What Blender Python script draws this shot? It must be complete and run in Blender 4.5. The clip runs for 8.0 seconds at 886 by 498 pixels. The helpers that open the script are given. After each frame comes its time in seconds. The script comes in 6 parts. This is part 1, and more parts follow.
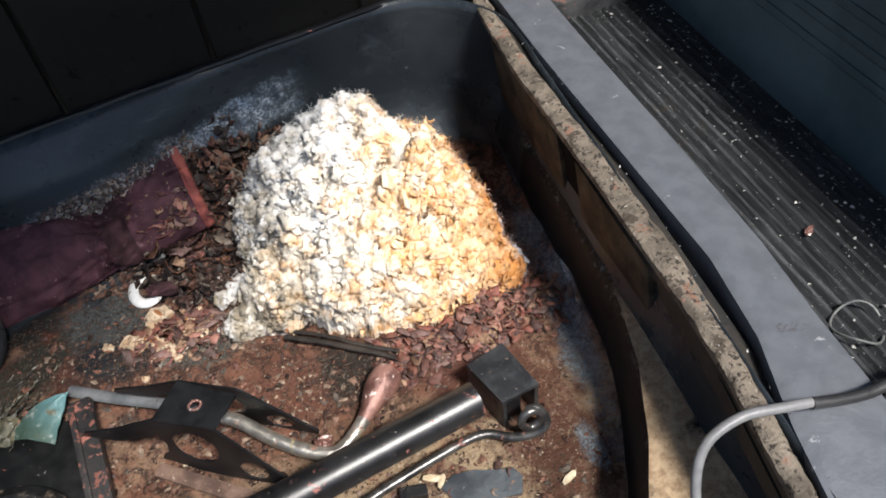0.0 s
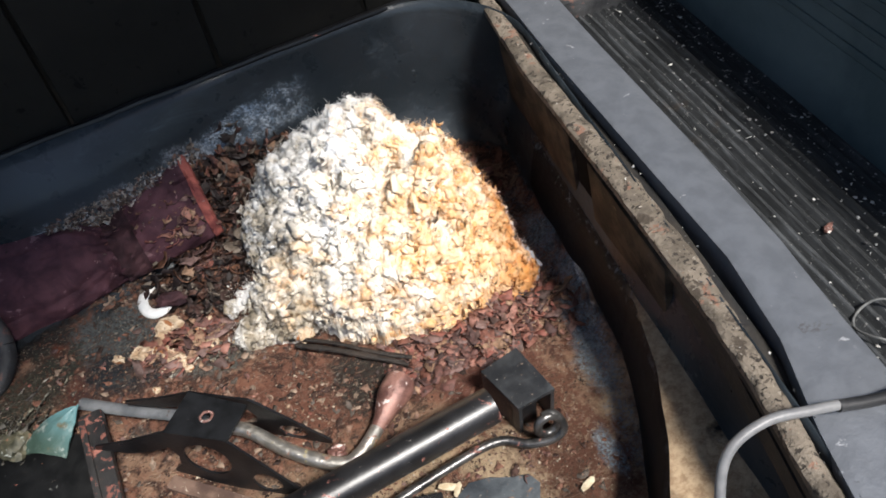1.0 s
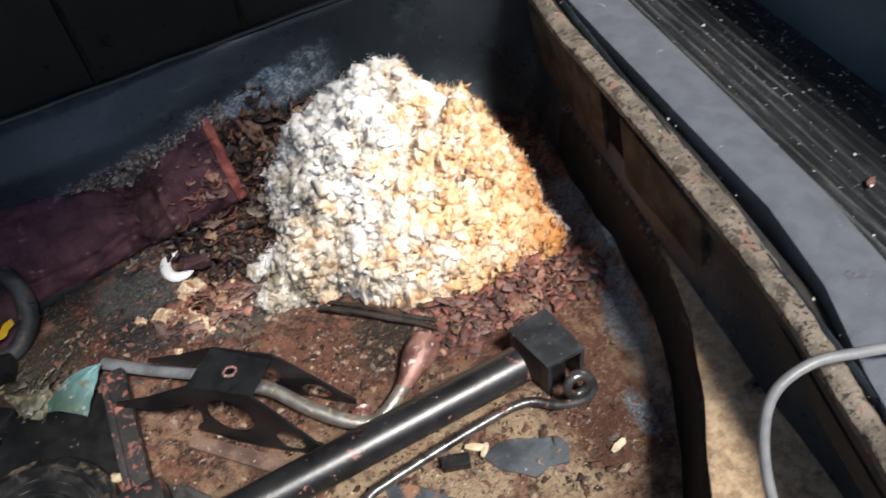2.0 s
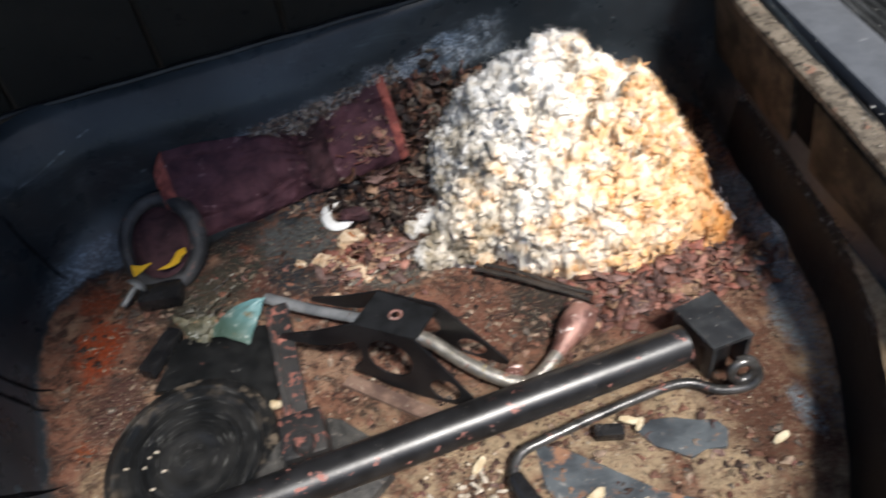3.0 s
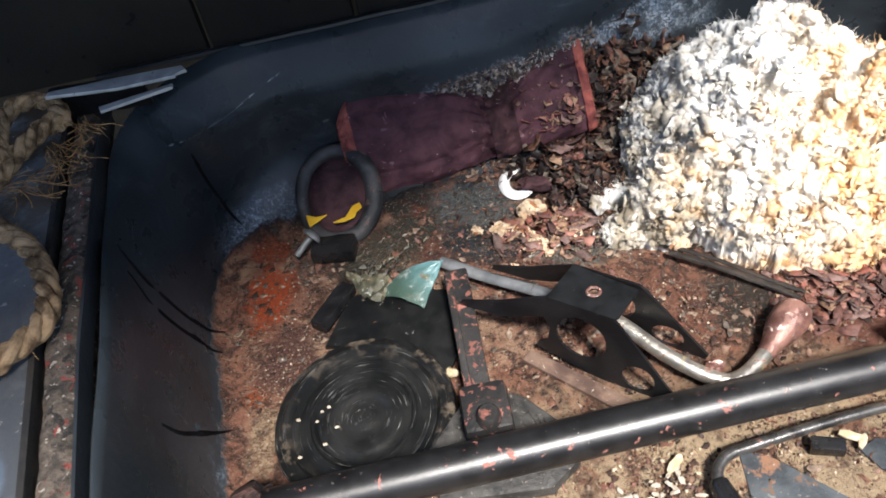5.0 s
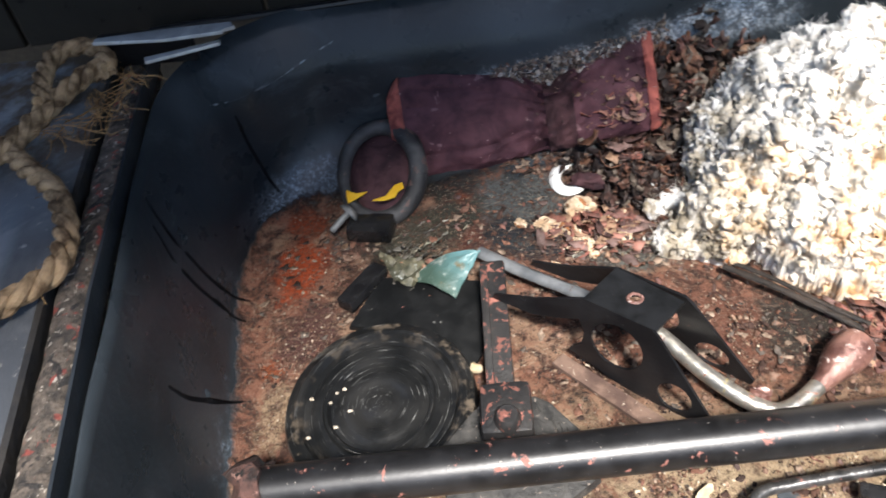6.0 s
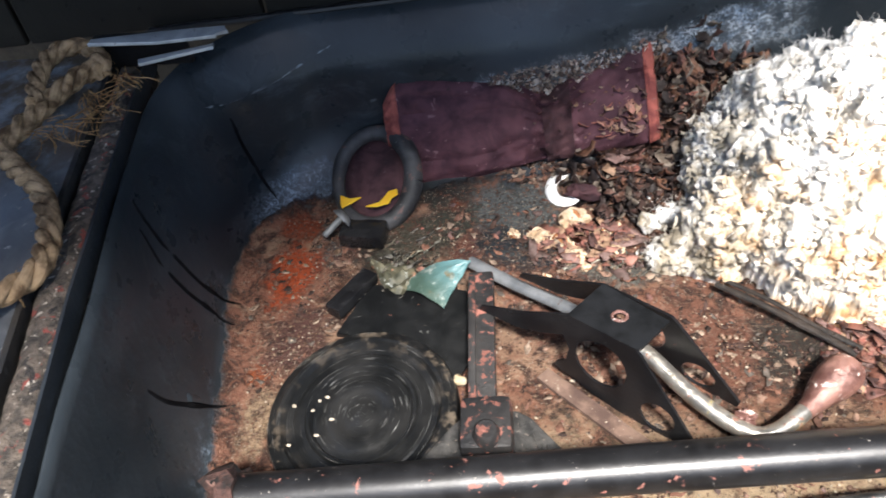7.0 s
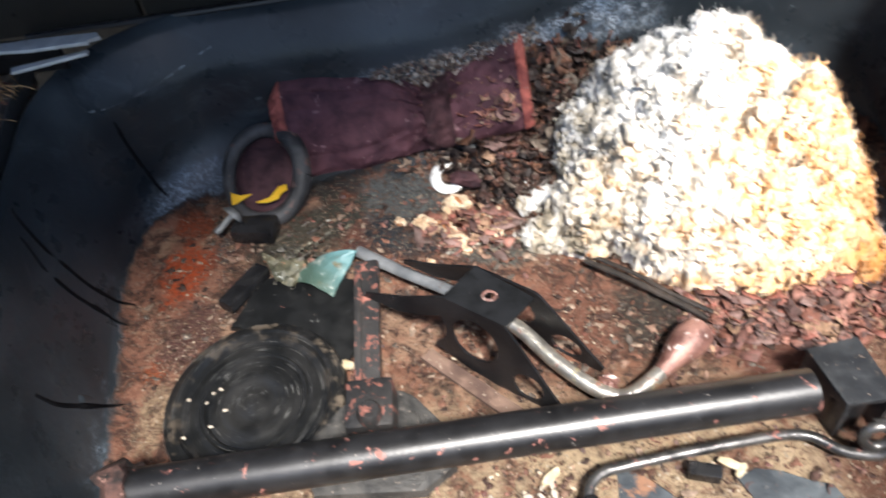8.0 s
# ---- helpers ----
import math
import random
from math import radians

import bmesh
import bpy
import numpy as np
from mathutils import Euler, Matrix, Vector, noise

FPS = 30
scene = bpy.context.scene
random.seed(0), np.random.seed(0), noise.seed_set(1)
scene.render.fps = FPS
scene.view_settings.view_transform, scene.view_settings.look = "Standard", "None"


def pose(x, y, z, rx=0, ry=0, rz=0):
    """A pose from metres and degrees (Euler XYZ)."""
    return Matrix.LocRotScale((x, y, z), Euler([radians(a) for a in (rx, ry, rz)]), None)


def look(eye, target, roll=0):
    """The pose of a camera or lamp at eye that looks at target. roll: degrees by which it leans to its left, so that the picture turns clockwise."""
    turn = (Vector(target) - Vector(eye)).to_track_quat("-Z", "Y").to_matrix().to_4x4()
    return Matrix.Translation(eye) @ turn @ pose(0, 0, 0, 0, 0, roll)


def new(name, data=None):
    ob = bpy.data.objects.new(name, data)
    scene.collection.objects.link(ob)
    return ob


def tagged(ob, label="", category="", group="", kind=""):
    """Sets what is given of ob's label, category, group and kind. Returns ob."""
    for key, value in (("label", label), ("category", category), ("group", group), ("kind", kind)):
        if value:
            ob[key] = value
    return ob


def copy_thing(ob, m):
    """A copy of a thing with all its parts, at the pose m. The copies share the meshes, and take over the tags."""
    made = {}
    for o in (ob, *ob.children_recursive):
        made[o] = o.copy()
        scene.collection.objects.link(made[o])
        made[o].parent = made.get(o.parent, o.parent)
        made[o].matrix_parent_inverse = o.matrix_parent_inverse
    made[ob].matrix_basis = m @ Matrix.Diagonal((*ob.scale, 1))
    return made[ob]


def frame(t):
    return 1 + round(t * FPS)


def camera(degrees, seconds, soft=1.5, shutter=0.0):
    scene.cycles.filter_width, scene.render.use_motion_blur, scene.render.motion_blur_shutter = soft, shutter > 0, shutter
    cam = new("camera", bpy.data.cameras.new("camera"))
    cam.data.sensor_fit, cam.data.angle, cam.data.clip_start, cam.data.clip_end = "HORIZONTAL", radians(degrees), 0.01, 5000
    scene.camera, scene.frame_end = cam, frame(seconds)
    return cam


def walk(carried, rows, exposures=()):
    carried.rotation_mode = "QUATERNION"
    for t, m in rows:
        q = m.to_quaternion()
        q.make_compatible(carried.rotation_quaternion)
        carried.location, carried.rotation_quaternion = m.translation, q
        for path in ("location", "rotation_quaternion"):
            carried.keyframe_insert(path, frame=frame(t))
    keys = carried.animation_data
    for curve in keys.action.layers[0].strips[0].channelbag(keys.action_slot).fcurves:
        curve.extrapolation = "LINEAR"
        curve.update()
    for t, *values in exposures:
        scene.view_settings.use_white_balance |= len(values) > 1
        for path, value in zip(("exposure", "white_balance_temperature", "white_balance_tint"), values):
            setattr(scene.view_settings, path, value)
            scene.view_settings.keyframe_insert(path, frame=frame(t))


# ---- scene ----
from mathutils.bvhtree import BVHTree

cam = camera(60.3, 8.0, 1.7, 0.5)
PATH = [
    (0, (0.139, -0.429, 0.692), (0.483, 0.832, -0.823), -7.9),
    (0.5, (0.139, -0.417, 0.686), (0.507, 0.846, -0.821), -7.8),
    (1, (0.139, -0.42, 0.685), (0.464, 0.854, -0.822), -9.7),
    (2.3, (0.085, -0.439, 0.638), (0.35, 0.88, -0.842), -10.7),
    (2.5, (0.059, -0.436, 0.637), (0.273, 0.913, -0.824), -10.4),
    (3, (0.026, -0.448, 0.633), (0.111, 0.919, -0.825), -10.9),
    (3.5, (-0.02, -0.422, 0.635), (-0.126, 0.887, -0.873), -16.7),
    (4, (-0.016, -0.429, 0.619), (-0.131, 0.885, -0.884), -15.8),
    (4.5, (-0.064, -0.431, 0.61), (-0.208, 0.898, -0.877), -14.9),
    (4.7, (-0.076, -0.427, 0.61), (-0.22, 0.929, -0.852), -13.5),
    (5.8, (-0.041, -0.397, 0.569), (-0.31, 0.973, -0.864), -12.4),
    (6, (-0.056, -0.398, 0.568), (-0.368, 0.964, -0.864), -11.5),
    (6.5, (-0.054, -0.398, 0.569), (-0.448, 0.937, -0.867), -11.9),
    (7, (-0.029, -0.383, 0.569), (-0.39, 0.967, -0.862), -11.4),
    (7.5, (-0.001, -0.389, 0.586), (-0.331, 0.969, -0.844), -11.4),
    (8, (0.026, -0.4, 0.591), (-0.171, 0.931, -0.889), -9.6),
]
walk(cam, [(t, look(eye, target, roll)) for t, eye, target, roll in PATH], [(0.0, 0.38), (0.5, 0.33), (1.0, 0.36), (2.5, 0.34), (3.0, 0.38), (3.5, 0.46), (4.0, 0.60), (4.7, 0.80), (6.0, 1.05), (7.0, 1.18), (8.0, 1.12)])

# ---- world and light ----
SUN = Vector((0.25, -0.58, 1.0)).normalized()
world = bpy.data.worlds.new("world")
scene.world = world
world.use_nodes = True
wn = world.node_tree
sky = wn.nodes.new("ShaderNodeTexSky")
sky.sky_type, sky.sun_disc = "NISHITA", False
sky.sun_elevation = math.asin(SUN.z)
sky.sun_rotation = math.atan2(SUN.x, SUN.y)
wn.links.new(sky.outputs[0], wn.nodes["Background"].inputs[0])
wn.nodes["Background"].inputs[1].default_value = 0.115
sun = new("sun", bpy.data.lights.new("sun", "SUN"))
sun.data.energy, sun.data.angle, sun.data.color = 5.0, radians(10), (1.0, 0.955, 0.90)
sun.matrix_world = look(SUN * 5, (0, 0, 0))


# ---- materials ----
class Nodes:
    """A small helper that strings shader nodes together on world positions."""

    def __init__(self, name):
        self.mat = bpy.data.materials.new(name)
        self.mat.use_nodes = True
        self.tree = self.mat.node_tree
        self.bsdf = self.tree.nodes["Principled BSDF"]
        self.pos = self.tree.nodes.new("ShaderNodeNewGeometry").outputs["Position"]

    def put(self, sock, value):
        if isinstance(value, bpy.types.NodeSocket):
            self.tree.links.new(value, sock)
        elif isinstance(value, tuple) and len(value) == 3 and sock.type == "RGBA":
            sock.default_value = (*value, 1)
        else:
            sock.default_value = value

    def math(self, op, a, b=0.0, c=0.0):
        n = self.tree.nodes.new("ShaderNodeMath")
        n.operation = op
        for s, v in zip(n.inputs, (a, b, c)):
            self.put(s, v)
        return n.outputs[0]

    def noise(self, scale, detail=4.0, rough=0.6, warp=0.0, stretch=None):
        n = self.tree.nodes.new("ShaderNodeTexNoise")
        vec = self.pos
        if stretch:
            v = self.tree.nodes.new("ShaderNodeVectorMath")
            v.operation = "MULTIPLY"
            self.put(v.inputs[0], vec)
            v.inputs[1].default_value = stretch
            vec = v.outputs[0]
        self.put(n.inputs["Vector"], vec)
        n.inputs["Scale"].default_value, n.inputs["Detail"].default_value = scale, detail
        n.inputs["Roughness"].default_value, n.inputs["Distortion"].default_value = rough, warp
        return n.outputs["Fac"]

    def ramp(self, v, lo, hi):
        n = self.tree.nodes.new("ShaderNodeMapRange")
        n.interpolation_type = "SMOOTHSTEP"
        self.put(n.inputs[0], v)
        n.inputs[1].default_value, n.inputs[2].default_value = lo, hi
        return n.outputs[0]

    def mix(self, f, a, b):
        n = self.tree.nodes.new("ShaderNodeMix")
        n.data_type = "RGBA"
        self.put(n.inputs[0], f)
        self.put(n.inputs[6], a)
        self.put(n.inputs[7], b)
        return n.outputs[2]

    def axes(self):
        n = self.tree.nodes.new("ShaderNodeSeparateXYZ")
        self.put(n.inputs[0], self.pos)
        return n.outputs

    def spot(self, x, y, rx, ry, edge, ragged=0.5, scale=60):
        """1 inside a ragged patch on the plan, 0 outside."""
        ax = self.axes()
        u = self.math("DIVIDE", self.math("SUBTRACT", ax[0], x), rx)
        v = self.math("DIVIDE", self.math("SUBTRACT", ax[1], y), ry)
        r = self.math("SQRT", self.math("ADD", self.math("MULTIPLY", u, u), self.math("MULTIPLY", v, v)))
        r = self.math("ADD", r, self.math("MULTIPLY", self.math("SUBTRACT", self.noise(scale, 5, 0.7), 0.5), 2 * ragged))
        return self.ramp(r, 1.0 + edge, 1.0 - edge)

    def both(self, a, b):
        return self.math("MULTIPLY", a, b)

    def island(self):
        return self.tree.nodes.new("ShaderNodeNewGeometry").outputs["Random Per Island"]

    def up(self):
        n = self.tree.nodes.new("ShaderNodeSeparateXYZ")
        self.put(n.inputs[0], self.tree.nodes.new("ShaderNodeNewGeometry").outputs["Normal"])
        return n.outputs[2]

    def finish(self, color, rough=0.6, metal=0.0, bump=None, depth=0.001, spec=0.5):
        self.put(self.bsdf.inputs["Base Color"], color)
        self.put(self.bsdf.inputs["Roughness"], rough)
        self.put(self.bsdf.inputs["Metallic"], metal)
        self.put(self.bsdf.inputs["Specular IOR Level"], spec)
        if bump is not None:
            b = self.tree.nodes.new("ShaderNodeBump")
            b.inputs["Strength"].default_value, b.inputs["Distance"].default_value = 1.0, depth
            self.put(b.inputs["Height"], bump)
            self.put(self.bsdf.inputs["Normal"], b.outputs[0])
        return self.mat


def surf(name, c1, c2, scale=25, rough=(0.5, 0.7), metal=0.0, bump=150, depth=0.0006, flecks=(), fleck_rough=0.9, stretch=None, spec=0.5):
    """A two-tone worn surface; flecks: (colour, scale, threshold) laid over it as matt patches."""
    n = Nodes(name)
    a = n.noise(scale, 5, 0.6, 0.3, stretch)
    col = n.mix(n.ramp(a, 0.35, 0.65), c1, c2)
    r = n.math("MULTIPLY_ADD", n.noise(scale * 3, 3, 0.6, 0, stretch), rough[1] - rough[0], rough[0])
    m = metal
    for c, s, th in flecks:
        f = n.ramp(n.noise(s, 6, 0.65, 0.4), th, th + 0.04)
        col = n.mix(f, col, c)
        r = n.math("MAXIMUM", r, n.math("MULTIPLY", f, fleck_rough))
        m = n.math("MULTIPLY", m, n.math("SUBTRACT", 1.0, f)) if metal else m
    h = n.math("ADD", n.noise(bump, 4, 0.7, 0, stretch), n.math("MULTIPLY", a, 1.5))
    return n.finish(col, r, m, h, depth, spec)


def well_material():
    n = Nodes("rusty_floor_and_black_paint")
    ax = n.axes()
    big, mid, fine = n.noise(9, 6, 0.7, 0.8), n.noise(42, 9, 0.78, 0.6), n.noise(210, 9, 0.82, 0.3)
    # dirt and rust of the floor
    col = n.mix(n.ramp(mid, 0.42, 0.58), (0.056, 0.028, 0.021), (0.29, 0.132, 0.085))
    col = n.mix(n.both(n.ramp(big, 0.50, 0.62), n.ramp(mid, 0.40, 0.55)), col, (0.40, 0.250, 0.165))
    worn = n.both(n.ramp(n.noise(14, 8, 0.8, 0.5), 0.53, 0.60), n.ramp(ax[1], -0.02, 0.14))
    col = n.mix(n.both(worn, n.ramp(fine, 0.42, 0.56)), col, (0.095, 0.106, 0.102))
    sand = n.both(n.ramp(ax[1], -0.01, -0.11), n.both(n.ramp(n.noise(22, 7, 0.7), 0.38, 0.54), n.ramp(ax[0], -0.26, -0.12)))
    col = n.mix(n.both(sand, n.ramp(fine, 0.36, 0.5)), col, (0.56, 0.42, 0.27))
    col = n.mix(n.ramp(n.noise(62, 8, 0.8, 0.5), 0.560, 0.63), col, (0.020, 0.016, 0.015))
    for x, y, rx, ry, c in ((-0.327, 0.120, 0.024, 0.046, (0.50, 0.085, 0.022)), (-0.166, 0.212, 0.022, 0.022, (0.30, 0.075, 0.035)),
                            (-0.327, -0.005, 0.011, 0.014, (0.42, 0.095, 0.025)), (-0.15, 0.16, 0.02, 0.05, (0.17, 0.06, 0.04)),
                            (-0.335, 0.185, 0.022, 0.016, (0.34, 0.07, 0.025)), (0.27, -0.02, 0.06, 0.05, (0.22, 0.09, 0.065)),
                            (0.31, -0.12, 0.05, 0.09, (0.18, 0.08, 0.052)), (0.06, 0.03, 0.08, 0.04, (0.24, 0.105, 0.07))):
        col = n.mix(n.both(n.spot(x, y, rx, ry, 0.35, 1.1, 42), n.ramp(fine, 0.38, 0.50)), col, n.mix(n.ramp(fine, 0.4, 0.6), tuple(0.5 * v for v in c), c))
    for x, y, rx, ry, c in ((-0.312, -0.055, 0.018, 0.032, (0.36, 0.25, 0.16)), (-0.30, 0.03, 0.03, 0.04, (0.13, 0.06, 0.05)),
                            (-0.085, 0.150, 0.055, 0.026, (0.026, 0.031, 0.037)), (-0.185, 0.235, 0.05, 0.02, (0.035, 0.032, 0.028)), (0.015, 0.120, 0.04, 0.018, (0.14, 0.14, 0.125)), (-0.235, 0.145, 0.03, 0.03, (0.05, 0.043, 0.036)), (0.145, 0.03, 0.035, 0.04, (0.052, 0.044, 0.036)),
                            (-0.10, 0.20, 0.05, 0.05, (0.105, 0.118, 0.118)), (-0.115, 0.165, 0.03, 0.018, (0.022, 0.027, 0.034)), (-0.17, 0.19, 0.03, 0.03, (0.055, 0.058, 0.045)), (-0.21, 0.15, 0.035, 0.05, (0.085, 0.080, 0.058))):
        col = n.mix(n.both(n.spot(x, y, rx, ry, 0.35, 1.1, 38), n.ramp(fine, 0.36, 0.5)), col, n.mix(n.ramp(fine, 0.42, 0.58), tuple(0.22 * v for v in c), tuple(1.15 * v for v in c)))
    pale = n.both(n.ramp(n.noise(330, 6, 0.8), 0.57, 0.63), n.ramp(n.noise(30, 5, 0.6), 0.40, 0.58))
    col = n.mix(n.both(pale, 0.8), col, (0.55, 0.46, 0.36))
    swirl = n.noise(150, 6, 0.7, 1.6, (0.35, 1.6, 1.0))
    col = n.mix(n.both(n.ramp(swirl, 0.56, 0.66), 0.55), col, (0.36, 0.25, 0.185))
    col = n.mix(n.ramp(n.noise(260, 6, 0.8, 0.4), 0.42, 0.35), col, (0.030, 0.020, 0.017))
    rough = n.math("MULTIPLY_ADD", mid, 0.3, 0.62)
    # black paint of the walls, chalky blue scuffs along its foot
    edge = n.math("ADD", ax[2], n.math("MULTIPLY", n.math("SUBTRACT", n.noise(30, 6, 0.7), 0.5), 0.028))
    wall = n.ramp(edge, 0.010, 0.017)
    paint = n.mix(n.ramp(n.noise(6, 4, 0.5), 0.4, 0.7), (0.0150, 0.0195, 0.0240), (0.0370, 0.0460, 0.0550))
    dust = n.both(n.ramp(n.noise(300, 5, 0.8), 0.69, 0.75), n.ramp(n.noise(16, 4, 0.6), 0.52, 0.66))
    paint = n.mix(n.both(dust, 0.7), paint, (0.20, 0.21, 0.21))
    scratch = n.both(n.ramp(n.noise(70, 7, 0.7, 0.6, (0.25, 0.35, 1.0)), 0.665, 0.69), n.ramp(n.noise(9, 4, 0.6), 0.46, 0.60))
    paint = n.mix(n.both(scratch, 0.45), paint, (0.15, 0.17, 0.19))
    smear = n.ramp(n.noise(22, 7, 0.75, 0.8, (0.5, 0.6, 1.0)), 0.52, 0.72)
    paint = n.mix(n.both(smear, 0.45), paint, (0.070, 0.084, 0.098))
    low = n.both(n.ramp(edge, 0.012, 0.018), n.ramp(edge, 0.055, 0.022))
    speck = n.ramp(n.noise(240, 8, 0.85, 0.8), 0.46, 0.64)
    blue = n.both(n.both(low, speck), n.both(n.ramp(n.noise(11, 4, 0.6), 0.50, 0.66), n.ramp(ax[1], 0.255, 0.225)))
    paint = n.mix(blue, paint, (0.24, 0.30, 0.37))
    for x, y, rx, ry in ((0.388, 0.06, 0.018, 0.06), (0.372, -0.06, 0.014, 0.07), (-0.33, 0.235, 0.03, 0.03)):
        sc = n.both(n.both(n.spot(x, y, rx, ry, 0.2, 0.6, 40), n.ramp(edge, 0.05, 0.037)), n.math("MAXIMUM", speck, 0.12))
        paint = n.mix(n.both(sc, 0.85), paint, (0.25, 0.33, 0.43))
    # a chalky band along the sweep of the back wall, bluer and cleaner at its far end
    back = n.ramp(ax[1], 0.262, 0.285)
    wander = n.math("MULTIPLY", n.math("SUBTRACT", n.noise(22, 8, 0.8), 0.5), 0.075)
    tall = n.math("SUBTRACT", n.math("ADD", ax[2], wander), n.math("MULTIPLY", ax[0], 0.10))
    ashy = n.mix(n.ramp(n.noise(34, 7, 0.75, 0.6), 0.42, 0.58), (0.15, 0.115, 0.10), n.mix(n.ramp(n.noise(120, 6, 0.8), 0.4, 0.6), (0.12, 0.135, 0.15), (0.38, 0.42, 0.46)))
    run = n.both(n.ramp(ax[0], -0.20, -0.12), n.ramp(ax[0], 0.215, 0.165))
    thick = n.ramp(n.math("ADD", ax[0], n.math("MULTIPLY", n.noise(30, 5, 0.7), 0.08)), 0.02, 0.15)
    high = n.both(n.ramp(tall, 0.070, 0.090), n.ramp(n.math("SUBTRACT", tall, n.math("MULTIPLY", thick, 0.004)), 0.130, 0.120))
    chalky = n.mix(thick, ashy, n.mix(n.ramp(n.noise(55, 6, 0.8), 0.40, 0.60), (0.22, 0.29, 0.38), (0.50, 0.56, 0.62)))
    paint = n.mix(n.both(n.both(n.both(run, high), back), n.math("MAXIMUM", n.both(n.ramp(n.noise(300, 8, 0.9, 0.3), 0.44, 0.58), n.ramp(n.noise(40, 6, 0.75), 0.36, 0.54)), 0.07)), paint, chalky)
    col = n.mix(wall, col, paint)
    blue_speck = n.math("MAXIMUM", n.ramp(n.noise(330, 7, 0.85, 0.5), 0.42, 0.56), 0.22)
    # pale blue patches by the right wall: scuffs, plus sky-tinted shade painted in
    for x, y, rx, ry in ((0.383, -0.010, 0.016, 0.040), (0.370, -0.060, 0.018, 0.034), (0.402, 0.055, 0.010, 0.03), (0.400, 0.128, 0.014, 0.030), (0.336, -0.148, 0.010, 0.024)):
        col = n.mix(n.both(n.both(n.spot(x, y, rx, ry, 0.35, 0.8, 55), blue_speck), 0.95), col, n.mix(n.ramp(n.noise(90, 6, 0.8), 0.42, 0.58), (0.16, 0.24, 0.31), (0.40, 0.50, 0.56)))
    for x, y, rx, ry in ((0.392, 0.10, 0.014, 0.06), (0.376, -0.05, 0.015, 0.06), (0.362, -0.14, 0.012, 0.05), (0.33, 0.19, 0.08, 0.03)):
        col = n.mix(n.both(n.both(n.spot(x, y, rx, ry, 0.4, 0.9, 45), speck), 0.9), col, (0.28, 0.36, 0.44))
    rough = n.math("ADD", n.both(rough, n.math("SUBTRACT", 1.0, wall)), n.both(wall, n.math("MULTIPLY_ADD", n.noise(25, 4, 0.6), 0.28, 0.16)))
    grit = n.math("ADD", n.math("MULTIPLY", fine, 0.7), n.math("ADD", mid, n.math("MULTIPLY", n.noise(900, 2, 0.6), 0.25)))
    h = n.math("ADD", n.both(n.math("MULTIPLY", grit, 1.3), n.math("SUBTRACT", 1.0, wall)), n.both(wall, n.math("MULTIPLY", n.noise(60, 3, 0.6), 0.12)))
    return n.finish(col, rough, 0.0, h, 0.006, 0.27)


def fluff_material():
    n = Nodes("nest_fluff")
    r = n.island()
    ax = n.axes()
    white = n.mix(r, (0.87, 0.89, 0.91), (0.92, 0.93, 0.94))
    cream = n.mix(r, (0.96, 0.87, 0.73), (0.97, 0.91, 0.81))
    orange = n.mix(r, (0.82, 0.44, 0.18), (0.95, 0.71, 0.45))
    # bluish white back-left, cream front-right: partly stain, partly painted fall of light
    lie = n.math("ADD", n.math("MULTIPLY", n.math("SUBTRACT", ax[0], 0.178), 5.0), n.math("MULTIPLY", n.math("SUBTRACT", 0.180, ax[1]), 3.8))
    drift = n.math("ADD", n.math("MULTIPLY", n.spot(0.085, 0.135, 0.050, 0.030, 0.5, 0.5, 40), 0.6), lie)
    warm = n.math("ADD", drift, n.math("MULTIPLY", n.math("SUBTRACT", n.noise(26, 5, 0.65), 0.5), 2.4))
    col = n.mix(n.ramp(warm, -0.40, 0.35), white, cream)
    stain = n.math("ADD", n.noise(34, 5, 0.7), n.math("MULTIPLY", drift, 0.22))
    col = n.mix(n.ramp(stain, 0.50, 0.74), col, orange)
    edge = n.both(n.ramp(ax[0], 0.305, 0.355), n.ramp(n.noise(26, 4, 0.6), 0.36, 0.54))
    col = n.mix(n.both(edge, 0.9), col, (0.56, 0.23, 0.06))
    crown = n.both(n.spot(0.300, 0.250, 0.040, 0.040, 0.5, 0.7, 40), n.ramp(n.noise(40, 5, 0.7), 0.42, 0.56))
    col = n.mix(n.both(crown, 0.8), col, (0.70, 0.34, 0.11))
    rim = n.both(n.ramp(ax[0], 0.352, 0.368), n.ramp(n.noise(34, 5, 0.7), 0.40, 0.52))
    col = n.mix(n.both(rim, 0.85), col, (0.52, 0.60, 0.70))
    # greyed back-left side: its partial shade put into the colour
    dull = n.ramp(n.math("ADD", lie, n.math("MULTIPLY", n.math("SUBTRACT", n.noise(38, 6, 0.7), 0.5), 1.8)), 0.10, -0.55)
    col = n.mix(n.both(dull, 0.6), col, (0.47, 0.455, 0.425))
    # grime on the left, which also paints that side darker as shade
    grime_shade = n.both(n.ramp(ax[0], 0.205, 0.08), n.ramp(n.noise(30, 6, 0.75, 0.5), 0.44, 0.58))
    col = n.mix(n.both(grime_shade, 0.85), col, n.mix(r, (0.16, 0.13, 0.085), (0.36, 0.31, 0.23)))
    col = n.mix(n.both(n.ramp(n.noise(60, 6, 0.75), 0.60, 0.72), 0.7), col, (0.44, 0.25, 0.11))
    # olive-brown of the hollows, grime and shade alike, scattered by noise
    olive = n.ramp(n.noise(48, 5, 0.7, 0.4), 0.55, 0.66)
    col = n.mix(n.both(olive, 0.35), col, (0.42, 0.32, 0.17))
    return n.finish(col, 0.95, 0.0, n.noise(420, 6, 0.8, 0.8), 0.0012, 0.03)


